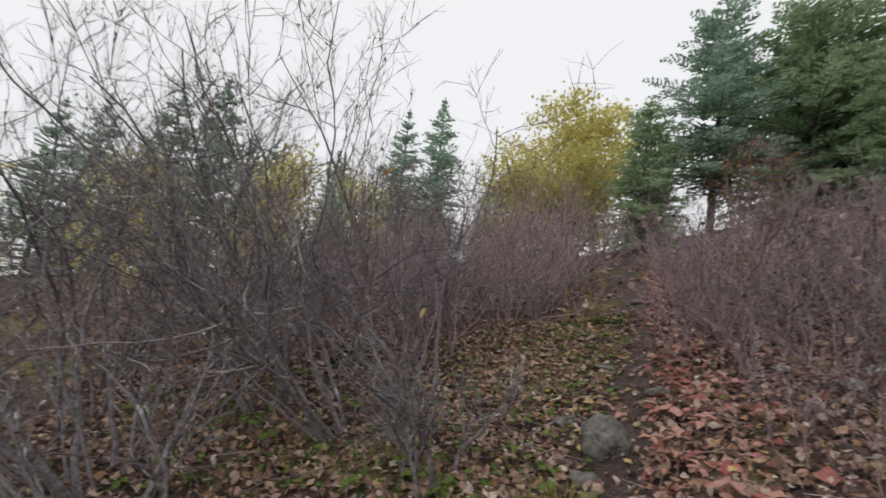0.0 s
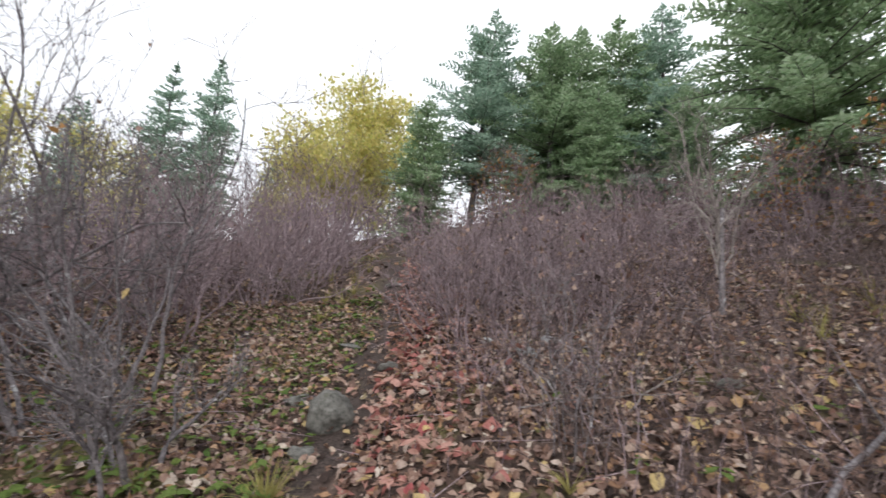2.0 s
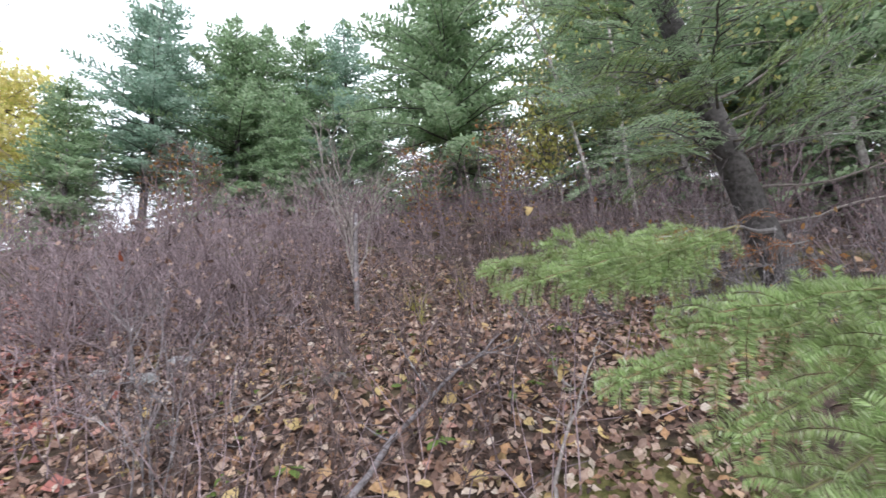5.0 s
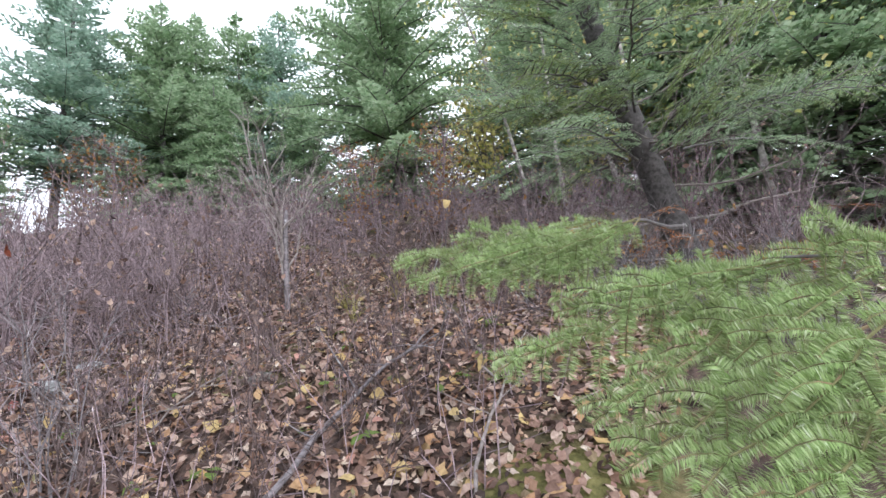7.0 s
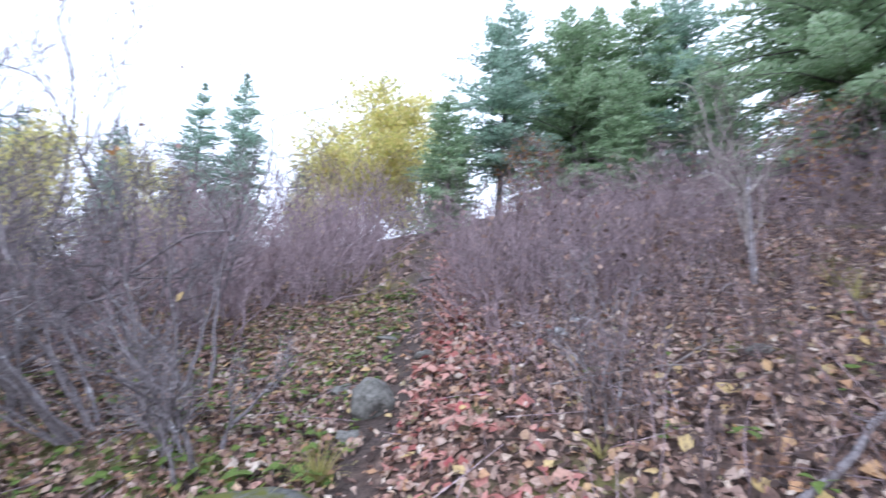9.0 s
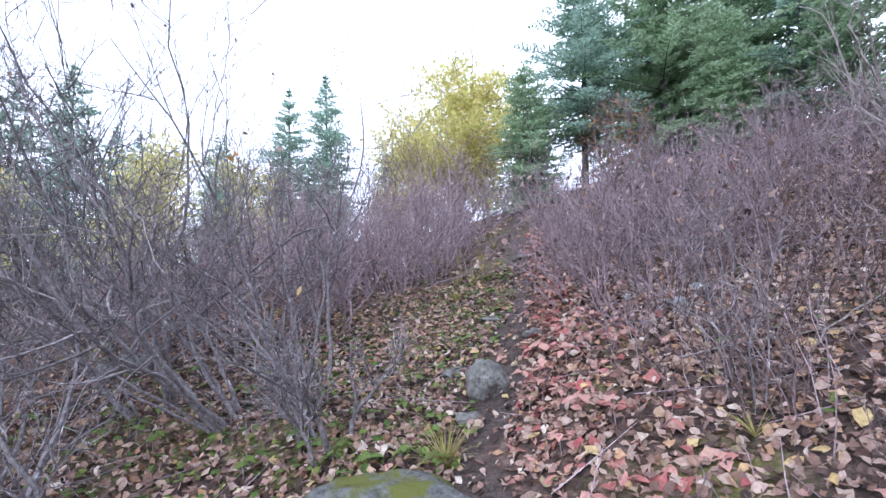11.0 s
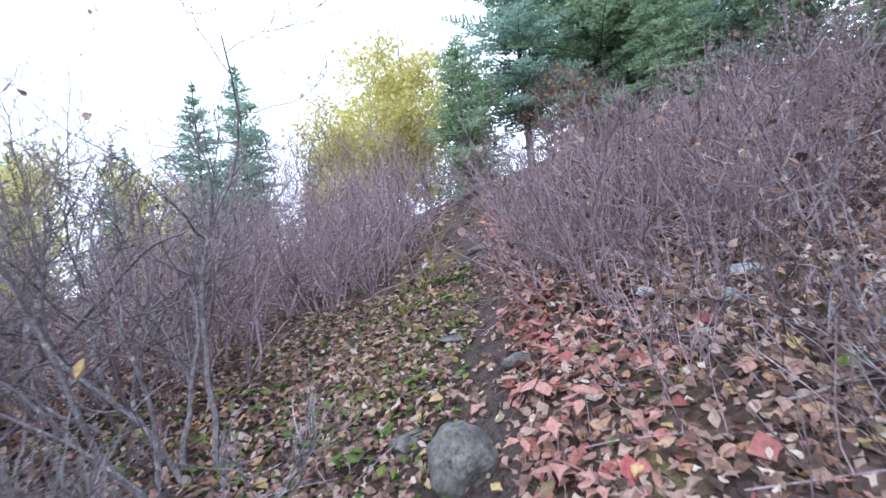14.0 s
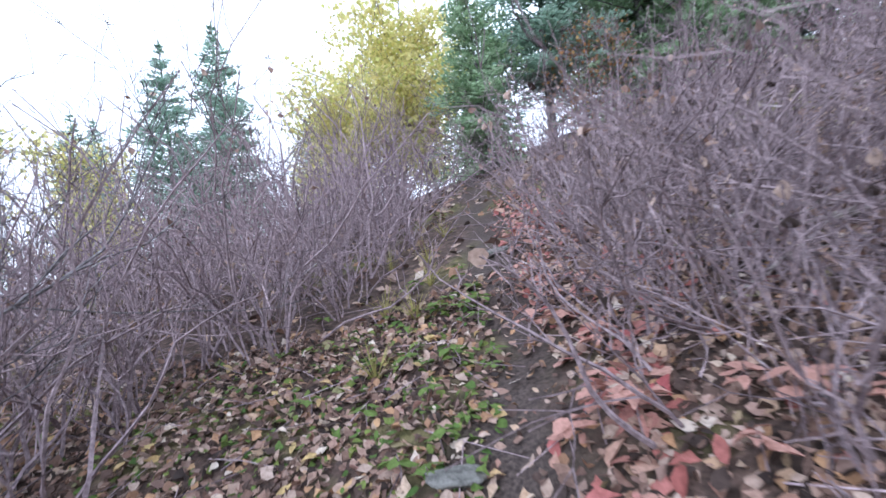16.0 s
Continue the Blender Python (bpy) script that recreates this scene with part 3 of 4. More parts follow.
# ---------------------------------------------------------------- leafy trees
def leafy(name, label, seed, height, crown_r, crown_z, leaves, mat, bark, trunks=3, leaf=0.09, trunk_r=0.07, squash=1.0, gaps=0.35):
    rng = np.random.default_rng(seed)
    ob = thing(name, label, "tree", Matrix.Identity(4), "leafy trees")
    ends = []
    for k in range(trunks):
        s = Soup()
        d = np.array([rng.normal(0, 0.16), rng.normal(0, 0.12), 1.0])
        line = wander(rng, (rng.normal(0, 0.12) * trunks, rng.normal(0, 0.12), -0.2), d / np.linalg.norm(d), height * rng.uniform(0.72, 0.86), 9, 0.04, 0.03)
        s.tube(line, np.linspace(trunk_r, 0.008, 10), 7)
        for _ in range(52 // max(1, trunks - 1)):
            i = rng.integers(2, 10)
            o = np.array([rng.normal(0, 1.0), rng.normal(0, 1.0), 0.5])
            ln = crown_r * rng.uniform(0.4, 0.95) * (0.95 - 0.12 * i / 9)
            bl = wander(rng, line[i], o / np.linalg.norm(o), ln, 5, 0.14, 0.06)
            s.tube(bl, np.linspace(trunk_r * 0.33, 0.005, 6), 4)
            ends += list(bl[2:])
            for _ in range(4):
                j = rng.integers(1, 6)
                o2 = np.array([rng.normal(0, 1), rng.normal(0, 1), 0.35])
                tl = wander(rng, bl[j], o2 / np.linalg.norm(o2), ln * 0.4, 3, 0.2)
                s.tube(tl, np.linspace(trunk_r * 0.12, 0.003, 4), 3)
                ends += list(tl[1:])
        child("trunk", s.mesh("trunk", bark, True), ob, "pale slender trunk with its limbs")
    ends = np.array(ends)
    out = ((ends - (0, 0, crown_z)) / (crown_r * 0.68, crown_r * 0.68, height - crown_z)) ** 2
    ends = ends[(out.sum(1) < rng.uniform(0.6, 1.25, len(ends))) | (ends[:, 2] < crown_z)]
    c = ends[rng.integers(0, len(ends), leaves)] + rng.normal(0, 0.12 * min(crown_r, 2.4) / 2 + 0.03, (leaves, 3)) * (1, 1, squash)
    sz = rng.uniform(0.6, 1.3, leaves) * leaf
    me = scattered("crown", mat, BLADE_V[None] * np.array((1.2, 1, 1)) * sz[:, None, None], BLADE_F, turns(leaves, 1.0, rng), c)
    child("crown", me, ob)
    return ob


stand(leafy("poplar_tree", "yellow-leaved autumn poplar with several pale trunks", 201, 5.6, 4.2, 2.6, 28000, M_POPLAR, M_BIRCH, 6, 0.125), 0.5, 16.2)
yellow = stand(leafy("yellow_shrub", "yellow-green leafy young tree behind the bare thicket", 202, 2.9, 1.3, 1.6, 2600, M_POPLAR, M_BIRCH, 3, 0.075, 0.03), -5.6, 8.4)
for x, y, sz in ((-4.4, 10.2, 1.0), (-7.3, 7.2, 1.0), (-6.6, 10.6, 1.25), (-9.3, 9.6, 1.2), (-1.6, 17.5, 1.2), (-8.4, 5.2, 1.0)):
    copy_stand(yellow, x, y, x, sz)
rust = stand(leafy("rust_leaved_shrub", "thin shrub holding rust-brown dry leaves", 203, 2.4, 0.9, 1.3, 420, M_RUST, M_TWIG, 3, 0.07, 0.02), 4.7, 11.2)
for x, y, sz in ((4.2, 11.6, 1.1), (5.6, 4.6, 0.75), (6.2, 3.6, 0.85)):
    copy_stand(rust, x, y, x, sz)

# ---------------------------------------------------------------- near firs with single needles
def needle_spray(rng, rows, wood, base, tip, normal, width, droop=0.08, needle_width=0.16, needle=0.026, step=0.0042, twig_step=0.095, rad=0.004, ranks=((-1, 0.1), (1, 0.1)), loose=0.16):
    """A fir branch: an axis, flat side twigs, and needles combed to both sides of each."""
    base, tip, normal = (np.array(v, float) for v in (base, tip, normal))
    ax = tip - base
    length = np.linalg.norm(ax)
    d = ax / length
    side = np.cross(d, normal)
    side /= np.linalg.norm(side)
    nrm = np.cross(side, d)

    def clothe(line):
        for p, q in zip(line[:-1], np.diff(line, axis=0)):
            ln = np.linalg.norm(q)
            u = q / ln
            across = np.cross(u, nrm)
            across /= np.linalg.norm(across) + 1e-9
            t = np.arange(0, ln, step)
            for sgn, lift in ranks:
                k = len(t)
                v = u * rng.uniform(0.42 - loose, 0.42 + loose, (k, 1)) + sgn * across + nrm * rng.normal(lift, loose, (k, 1))
                v /= np.linalg.norm(v, axis=1, keepdims=True)
                n = needle * rng.uniform(0.7, 1.15, (k, 1))
                rows.append(np.hstack([p + u * t[:, None] + v * n * 0.5, v, n]))  # set on the twig by its foot

    n = max(5, int(length / twig_step))
    sub = 0.2 if loose > 0.1 else 0.13
    ts = np.linspace(0, 1, n + 1)
    axis = base + ax * ts[:, None] + np.array((0, 0, -1)) * droop * length * (ts**2)[:, None] + rng.normal(0, 0.006, (n + 1, 3))
    wood.tube(axis, np.linspace(rad, 0.0015, n + 1), 5)
    clothe(axis[n // 4 :])
    for i in range(n // 6, n):
        t = i / n
        w = width * min(1, 0.35 + 2.2 * (t - 0.1)) * (1 - t) ** 0.55 + 0.03
        for sgn in (-1, 1):
            v = d * rng.uniform(0.6, 0.95) + sgn * side + nrm * rng.normal(0, 0.14 if loose > 0.1 else 0.3)
            v /= np.linalg.norm(v)
            line = wander(rng, axis[i], v, w * rng.uniform(0.75, 1.15), 4, 0.05, -0.1 if loose > 0.1 else -0.24)
            wood.tube(line, np.linspace(rad * 0.45, 0.001, 5), 3)
            clothe(line)
            if w > sub:
                for j in (2,):
                    for s2 in (-1, 1):
                        v2 = v * 0.8 + s2 * np.cross(v, nrm) * 0.8 + nrm * rng.normal(0, 0.1)
                        l2 = wander(rng, line[j], v2 / np.linalg.norm(v2), w * rng.uniform(0.28, 0.45), 3, 0.05, -0.08)
                        clothe(l2)


def spray_part(ob, rng, base, tip, normal, width, mat=None, label="", **kw):
    rows, wood = [], Soup()
    needle_spray(rng, rows, wood, base, tip, normal, width, **kw)
    br = child("branch", wood.mesh("branch", M_GREENTWIG if "ranks" in kw else M_TRUNK), ob)
    child("needles", blade_mesh("needles", mat or M_FIR, np.concatenate(rows), kw.get("needle", 0.026) * kw.get("needle_width", 0.16), rng), br, label)
    return br


# close sprays: dense needles in four combed ranks
CLOSE = {"needle": 0.025, "needle_width": 0.16, "step": 0.003, "twig_step": 0.06, "rad": 0.0026, "ranks": ((-1, 0.0), (1, 0.0), (-1, 0.65), (1, 0.65)), "loose": 0.08}


def young_fir():
    """A small fir just off the trail whose sprays hang into view."""
    rng = np.random.default_rng(301)
    x, y = 2.5, -1.0
    z = gz(x, y)
    ob = thing("young_fir", "young balsam fir with bright green flat sprays", "tree", Matrix.Identity(4))
    s = Soup()
    s.tube([(x, y, z - 0.1), (x + 0.02, y, z + 0.8), (x, y + 0.02, z + 1.9)], [0.035, 0.026, 0.008], 8)
    child("trunk", s.mesh("trunk", M_TRUNK, True), ob)
    for base, tip, w in (
        ((2.038, -0.521, 1.646), (1.545, 0.176, 1.577), 0.15),
        ((1.896, -0.349, 1.64), (1.671, 0.08, 1.638), 0.13),
        ((1.845, -0.446, 1.603), (1.568, -0.006, 1.435), 0.15),
        ((1.842, -0.491, 1.594), (1.639, -0.255, 1.5), 0.14),
        ((1.642, -0.468, 1.514), (1.427, -0.099, 1.378), 0.14),
        ((1.589, -0.45, 1.455), (1.4, -0.214, 1.359), 0.13),
        ((1.593, -0.463, 1.516), (1.448, -0.313, 1.402), 0.12),
        ((1.533, -0.447, 1.419), (1.356, -0.302, 1.335), 0.12),
        ((1.935, -0.545, 1.621), (1.793, -0.395, 1.672), 0.09),
    ):
        spray_part(ob, rng, base, tip, (-0.85, -0.3, 0.5), w, droop=0.12, **CLOSE)
        root = np.array((x, y, base[2] - 0.12))
        wood = Soup()
        wood.tube([root, (root + base) / 2 + (0, 0, 0.03), base], [0.009, 0.006, 0.003], 5)
        child("branch", wood.mesh("branch", M_TRUNK), ob)
    for k in range(9):
        a = 4.5 + k * 0.24
        b = np.array((x, y, z + 0.35 + 0.17 * k))
        spray_part(ob, rng, b, b + np.array((math.cos(a), math.sin(a), 0.08)) * (0.75 - 0.05 * k), (0, 0, 1), 0.2, step=0.009)
    return ob


young_fir()


def old_fir():
    """The big fir at the wood's edge: bare lower trunk, dead sticks, sprays above."""
    rng = np.random.default_rng(302)
    x, y = 5.18, 0.34
    z = gz(x, y)
    ob = thing("old_fir", "grey-barked fir trunk with dead lower branches and green sprays", "tree", Matrix.Identity(4))
    s = Soup()
    zs = np.linspace(-0.2, 6.5, 12)
    s.tube([(x - 0.12 * q, y + 0.16 * q, z + q) for q in zs], np.interp(zs, (-0.2, 0.2, 6.5), (0.17, 0.13, 0.03)), 14)
    child("trunk", s.mesh("trunk", M_SHADED_BARK, True), ob, "lichen-flecked grey trunk with a torn scar")
    for k in range(16):
        a, h = rng.uniform(0, 6.28), rng.uniform(0.15, 1.7)
        wood = Soup()
        line = wander(rng, (x - 0.12 * h, y + 0.16 * h, z + h), (math.cos(a), math.sin(a), rng.uniform(-0.15, 0.15)), rng.uniform(0.6, 1.7), 7, 0.14)
        wood.tube(line, np.linspace(0.014, 0.003, 8), 5)
        for j in (2, 3, 4, 5, 6):
            v = np.array((math.cos(a + rng.choice((-0.9, 0.9))), math.sin(a + rng.choice((-0.9, 0.9))), rng.normal(0, 0.3)))
            wood.tube(wander(rng, line[j], v, rng.uniform(0.15, 0.5), 3, 0.15), np.linspace(0.005, 0.0015, 4), 3)
        child("branch", wood.mesh("branch", M_DEADWOOD), ob, "bare dead branch")
    for k in range(9):
        a, h = rng.uniform(2.2, 4.6), rng.uniform(0.05, 0.6)
        b = np.array((x, y, z + h)) + np.array((math.cos(a), math.sin(a), 0)) * rng.uniform(0.4, 1.3)
        spray_part(ob, rng, b, b + np.array((math.cos(a), math.sin(a), -0.15)) * 0.5, (0, 0, 1), 0.16, M_DEAD_NEEDLE, "rust-brown dead needles", needle=0.03, step=0.016)
    for k in range(88):
        h = rng.uniform(0.95, 3.9)
        a = rng.uniform(2.5, 3.9) if k < 22 else rng.uniform(1.2, 5.6)
        ln = rng.uniform(0.9, 2.3) * (1 - 0.09 * (h - 1))
        d = np.array((math.cos(a), math.sin(a), rng.uniform(0.05, 0.35)))
        b = np.array((x - 0.12 * h, y + 0.16 * h, z + h))
        spray_part(ob, rng, b + d * 0.35, b + d * ln, (-0.75, rng.uniform(-0.3, 0.3), 0.6), 0.42, M_FIR if k % 2 else M_NEEDLE, droop=0.28, needle_width=0.34, needle=0.034, step=0.017, twig_step=0.1, rad=0.012)
    for k in range(16):
        a, h = rng.uniform(2.2, 4.2), rng.uniform(1.15, 2.8)
        d = np.array((math.cos(a), math.sin(a), rng.uniform(-0.1, 0.3)))
        b = np.array((x - 0.12 * h, y + 0.16 * h, z + h))
        spray_part(ob, rng, b + d * 0.15, b + d * rng.uniform(0.7, 1.5), (-0.7, 0.1, 0.7), 0.4, M_FIR if k % 2 else M_NEEDLE, droop=0.3, needle_width=0.3, needle=0.034, step=0.013, twig_step=0.09, rad=0.009)
    for base, tip, w in (((2.75, 0.1, 1.93), (1.86, 0.715, 1.871), 0.2), ((2.456, 0.129, 1.87), (1.86, 0.658, 1.784), 0.17), ((2.468, 0.069, 1.889), (2.015, 0.486, 1.74), 0.17), ((2.472, 0.049, 1.895), (2.174, 0.316, 1.735), 0.15)):
        spray_part(ob, rng, base, tip, (-0.85, -0.3, 0.5), w, droop=0.06, **CLOSE)
    for base, tip in (((2.473, 0.222, 1.915), (2.349, 0.311, 1.825)), ((3.207, -0.035, 1.884), (3.055, 0.233, 1.873)), ((2.842, -0.463, 1.703), (2.744, -0.327, 1.693))):
        spray_part(ob, rng, base, tip, (-0.85, -0.3, 0.5), 0.1, M_DEAD_NEEDLE, "rust-brown dead needles", droop=0.1, needle=0.024, step=0.007, twig_step=0.06)
    wood = Soup()
    wood.tube([(x, y, z + 0.5), (4.2, 0.3, 2.1), (3.2, 0.16, 1.98), (2.75, 0.1, 1.93), (2.46, 0.07, 1.89)], [0.025, 0.018, 0.008, 0.006, 0.004], 6)
    child("branch", wood.mesh("branch", M_TRUNK), ob)
    return ob


old_fir()


# ---------------------------------------------------------------- bare birches and the broken stub
def birch(seed, x, y, h, r, label="slender white birch trunk among the firs"):
    rng = np.random.default_rng(seed)
    ob = thing("birch_tree", label, "tree", Matrix.Identity(4), "birches at the wood's edge")
    line = wander(rng, (x, y, gz(x, y) - 0.1), (rng.normal(0, 0.05), rng.normal(0, 0.05), 1), h, 9, 0.035)
    s = Soup()
    s.tube(line, np.linspace(r, 0.012, 10), 9)
    child("trunk", s.mesh("trunk", M_BIRCH, True), ob)
    for k in range(9):
        i = rng.integers(4, 10)
        w = Soup()
        w.tube(wander(rng, line[i], (rng.normal(0, 1), rng.normal(0, 1), 0.7), rng.uniform(0.5, 1.3), 5, 0.15), np.linspace(0.009, 0.002, 6), 4)
        child("branch", w.mesh("branch", M_TWIG), ob)
    n = 260
    c = line[rng.integers(5, 10, n)] + rng.normal(0, 0.55, (n, 3))
    child("foliage", scattered("foliage", M_POPLAR, BLADE_V[None] * (rng.uniform(0.05, 0.1, n))[:, None, None] * np.array((1.3, 1, 1)), BLADE_F, turns(n, 1.0, rng), c), ob, "scattered yellow leaves")


for k, (x, y, h, r) in enumerate(((7.6, -0.28, 5.0, 0.05), (7.6, 2.3, 5.0, 0.035), (7.5, 1.05, 4.5, 0.035), (8.6, 1.7, 5.5, 0.045), (9.2, -0.6, 5.5, 0.05), (8.2, 3.2, 5.0, 0.04), (6.9, -1.5, 5.0, 0.06))):
    birch(320 + k, x, y, h, r)
for x, y, sz in ((9.3, 2.6, 1.3), (10.2, 0.6, 1.4), (9.5, -2.0, 1.3), (8.8, 4.6, 1.2)):
    copy_stand(yellow, x, y, x * 2, sz)


def broken_birch():
    rng = np.random.default_rng(340)
    x, y = 3.12, 3.1
    ob = thing("dead_birch", "broken dead birch stub with pale crooked branches", "tree", pose(x, y, gz(x, y)))
    s = Soup()
    s.tube([(0, 0, -0.1), (0.01, 0, 0.4), (0.03, 0.01, 0.7), (0.06, 0.02, 0.9)], [0.026, 0.024, 0.02, 0.014], 9)
    child("trunk", s.mesh("trunk", M_ALDER, True), ob)
    for k in range(11):
        d = np.array((rng.normal(0, 0.35), rng.normal(0, 0.35), 1.0))
        st = child("branch", stem_mesh(rng, d / np.linalg.norm(d), rng.uniform(0.8, 1.5), 0.011, 6, 3, M_DEADWOOD, 0.22), ob)
        st.location = (-0.02, 0.01, rng.uniform(0.3, 0.85))


broken_birch()


# ---------------------------------------------------------------- stones
def stone(name, label, x, y, size, mat, seed, sink=0.35, turn=0.0, group="", rough=0.16):
    """A weathered stone: a ball pushed about by noise, flattened where facets broke off."""
    bm = bmesh.new()
    bmesh.ops.create_icosphere(bm, subdivisions=4, radius=1)
    rng = np.random.default_rng(seed)
    cuts = [(Vector(rng.normal(0, 1, 3)).normalized(), rng.uniform(0.62, 0.86)) for _ in range(9)]
    for v in bm.verts:
        p = v.co.copy()
        for n, d in cuts:
            over = p.dot(n) - d
            if over > 0:
                p -= n * over * 0.85
        p += p.normalized() * (rough * 1.3 * noise.noise(p * 1.4 + Vector((seed, 0, 0))) + rough * 0.55 * noise.noise(p * 4 + Vector((0, seed, 0))) + rough * 0.25 * noise.noise(p * 11) + rough * 0.12 * noise.noise(p * 26))
        v.co = Vector((p.x * size[0], p.y * size[1], p.z * size[2]))
    me = bpy.data.meshes.new(name)
    bm.to_mesh(me)
    bm.free()
    me.materials.append(mat)
    me.polygons.foreach_set("use_smooth", [True] * len(me.polygons))
    ob = new(name, me)
    ob.matrix_world = pose(x, y, gz(x, y) + size[2] * (1 - 2 * sink) * 0.9, 12, 6, turn)
    return tagged(ob, label, "rock", group)


stone("rock", "rounded grey-green rock on the trail", 0.21, 3.15, (0.175, 0.15, 0.15), M_ROCK, 8, 0.3, 60)
stone("mossy_rock", "flat dark rock with yellow-green moss in the soil", -0.22, 2.1, (0.42, 0.2, 0.12), M_MOSSY, 2, 0.5, -8)
stone("pale_rock", "whitish rock lying among leaves under the twigs", 1.6, 3.3, (0.12, 0.08, 0.05), M_PALE, 3, 0.42, 30, "pale rocks")
stone("pale_rock", "whitish rock lying among leaves under the twigs", 1.83, 3.42, (0.11, 0.09, 0.05), M_PALE, 4, 0.42, -20, "pale rocks")
stone("pale_rock", "small whitish rock in the leaf litter", 1.42, 3.7, (0.06, 0.05, 0.035), M_PALE, 5, 0.3, 5, "pale rocks")
for i, (x, y, a, b, c) in enumerate(((0.1, 2.85, 0.09, 0.08, 0.04), (0.03, 3.45, 0.11, 0.08, 0.05), (0.66, 3.75, 0.12, 0.1, 0.05), (0.4, 4.45, 0.1, 0.15, 0.04), (2.28, 2.22, 0.08, 0.06, 0.05), (1.05, 6.6, 0.14, 0.1, 0.05), (-2.9, 4.3, 0.25, 0.2, 0.16))):
    stone("stone", "low grey trail stone half sunk in soil", x, y, (a, b, c), M_ROCK, 10 + i, 0.42, i * 37, "stones along the trail", 0.2)


# ---------------------------------------------------------------- fallen wood
def fallen(seed, a, b, r, label, twigs=7, mat=None, lift=0.02):
    rng = np.random.default_rng(seed)
    n = 12
    pts = []
    for t in np.linspace(0, 1, n):
        x, y = a[0] + (b[0] - a[0]) * t + rng.normal(0, 0.012), a[1] + (b[1] - a[1]) * t + rng.normal(0, 0.012)
        pts.append((x, y, gz(x, y) + r + lift + 0.05 * math.sin(t * 3.1)))
    s = Soup()
    s.tube(pts, np.linspace(r, r * 0.35, n), 7)
    ob = tagged(new("fallen_branch", s.mesh("fallen_branch", mat or M_DEADWOOD, True)), label, "branch", "fallen branches")
    d = np.array(b) - np.array(a)
    for k in range(twigs):
        i = rng.integers(2, n - 1)
        v = np.array((*(d / np.linalg.norm(d)), 0.0)) + np.array((*rng.normal(0, 0.7, 2), 0.25))
        w = Soup()
        w.tube(wander(rng, pts[i], v / np.linalg.norm(v), rng.uniform(0.15, 0.5), 4, 0.12), np.linspace(r * 0.4, 0.0015, 5), 4)
        child("twig", w.mesh("twig", mat or M_DEADWOOD), ob)


fallen(401, (1.55, 1.32), (3.35, 1.76), 0.016, "long dark dead branch lying on fallen leaves", 9, M_ALDER)
fallen(402, (2.2, 0.75), (3.7, 1.2), 0.009, "thin dead branch lying on fallen leaves", 6)
fallen(403, (1.6, 4.9), (2.7, 4.3), 0.014, "grey dead branch fallen below the twigs", 9)
fallen(404, (1.9, 5.15), (2.5, 4.2), 0.012, "grey dead branch fallen below the twigs", 9)
fallen(405, (1.5, 4.5), (2.4, 4.65), 0.01, "thin grey branch fallen below the twigs", 9)
fallen(406, (1.7, 2.3), (2.6, 2.5), 0.006, "thin dead twig lying on fallen leaves", 6)
fallen(407, (1.2, 2.6), (2.1, 2.2), 0.006, "thin dead twig lying on fallen leaves", 6)
fallen(408, (3.0, 1.1), (4.0, 2.2), 0.008, "thin dead branch lying on fallen leaves", 8)


# ---------------------------------------------------------------- small shrubs by the walker
s = shrub("twiggy_shrub", "sparse knee-high shrub of thin bare twigs", 71, 7, 1.2, 0.004, 0.6, 6, 3, M_ALDER, 5, None, 0.05, "thicket right of the trail", 0.12, 0.2, (0.15, 0), 0.12)
s.matrix_world = pose(1.3, 2.12, gz(1.3, 2.12) - 0.02)
s = shrub("twiggy_shrub", "low spreading shrub of thin bare twigs", 72, 9, 0.55, 0.005, 1.1, 8, 3, M_TWIG, 4, None, 0.05, "thicket right of the trail", 0.12, 0.1, (0.1, 0.1), 0.12)
s.matrix_world = pose(1.1, 3.0, gz(1.1, 3.0) - 0.02)
s = shrub("twiggy_shrub", "low spreading shrub of thin bare twigs", 73, 8, 0.5, 0.005, 1.1, 8, 3, M_TWIG, 4, None, 0.05, "thicket right of the trail", 0.12, 0.1, (0, 0), 0.12)
s.matrix_world = pose(1.75, 2.75, gz(1.75, 2.75) - 0.02)
for k, (x, y) in enumerate(((4.35, 0.12), (4.4, 0.6), (4.2, -0.35), (4.9, 1.3), (4.1, 1.0), (4.7, 0.3))):
    s = shrub("twiggy_shrub", "dead brush tangle at the fir's foot", 80 + k, 12, 1.0, 0.006, 1.2, 8, 3, M_ALDER, 12, M_RUST, 0.05, "brush at the fir's foot", 0.2, 0.1, (0, 0), 0.2)
    s.matrix_world = pose(x, y, gz(x, y) - 0.02)
brush = [shrub("twiggy_shrub", "sparse low brush of dark thin twigs with dry leaves", 90 + k, 5, 0.62, 0.0042, 0.75, 7, 3, M_UNDERBRUSH, 9, None, 0.045, "brush over the leafy patch", 0.16, 0.1, (0, 0), 0.16) for k in range(4)]
spots = fill(rng, lambda x, y: trail_x(y) + 1.15 < x and y > 1.5 - 0.12 * x and not right_side(x, y), (1.0, 1.0, 4.6, 4.4), 0.27, 4000, 60)
copies(brush, [(x, y, 0.75 + 0.12 * y) for x, y in spots], rng, 0.6, 1.25)
s = shrub("sapling", "thin bare sapling with one yellow leaf", 74, 2, 0.95, 0.005, 0.15, 4, 2, M_TWIG, 2, M_YELLOW_FALLEN, 0.06, "", 0.1, 0.4)
s.matrix_world = pose(2.3, 0.75, gz(2.3, 0.75) - 0.02)


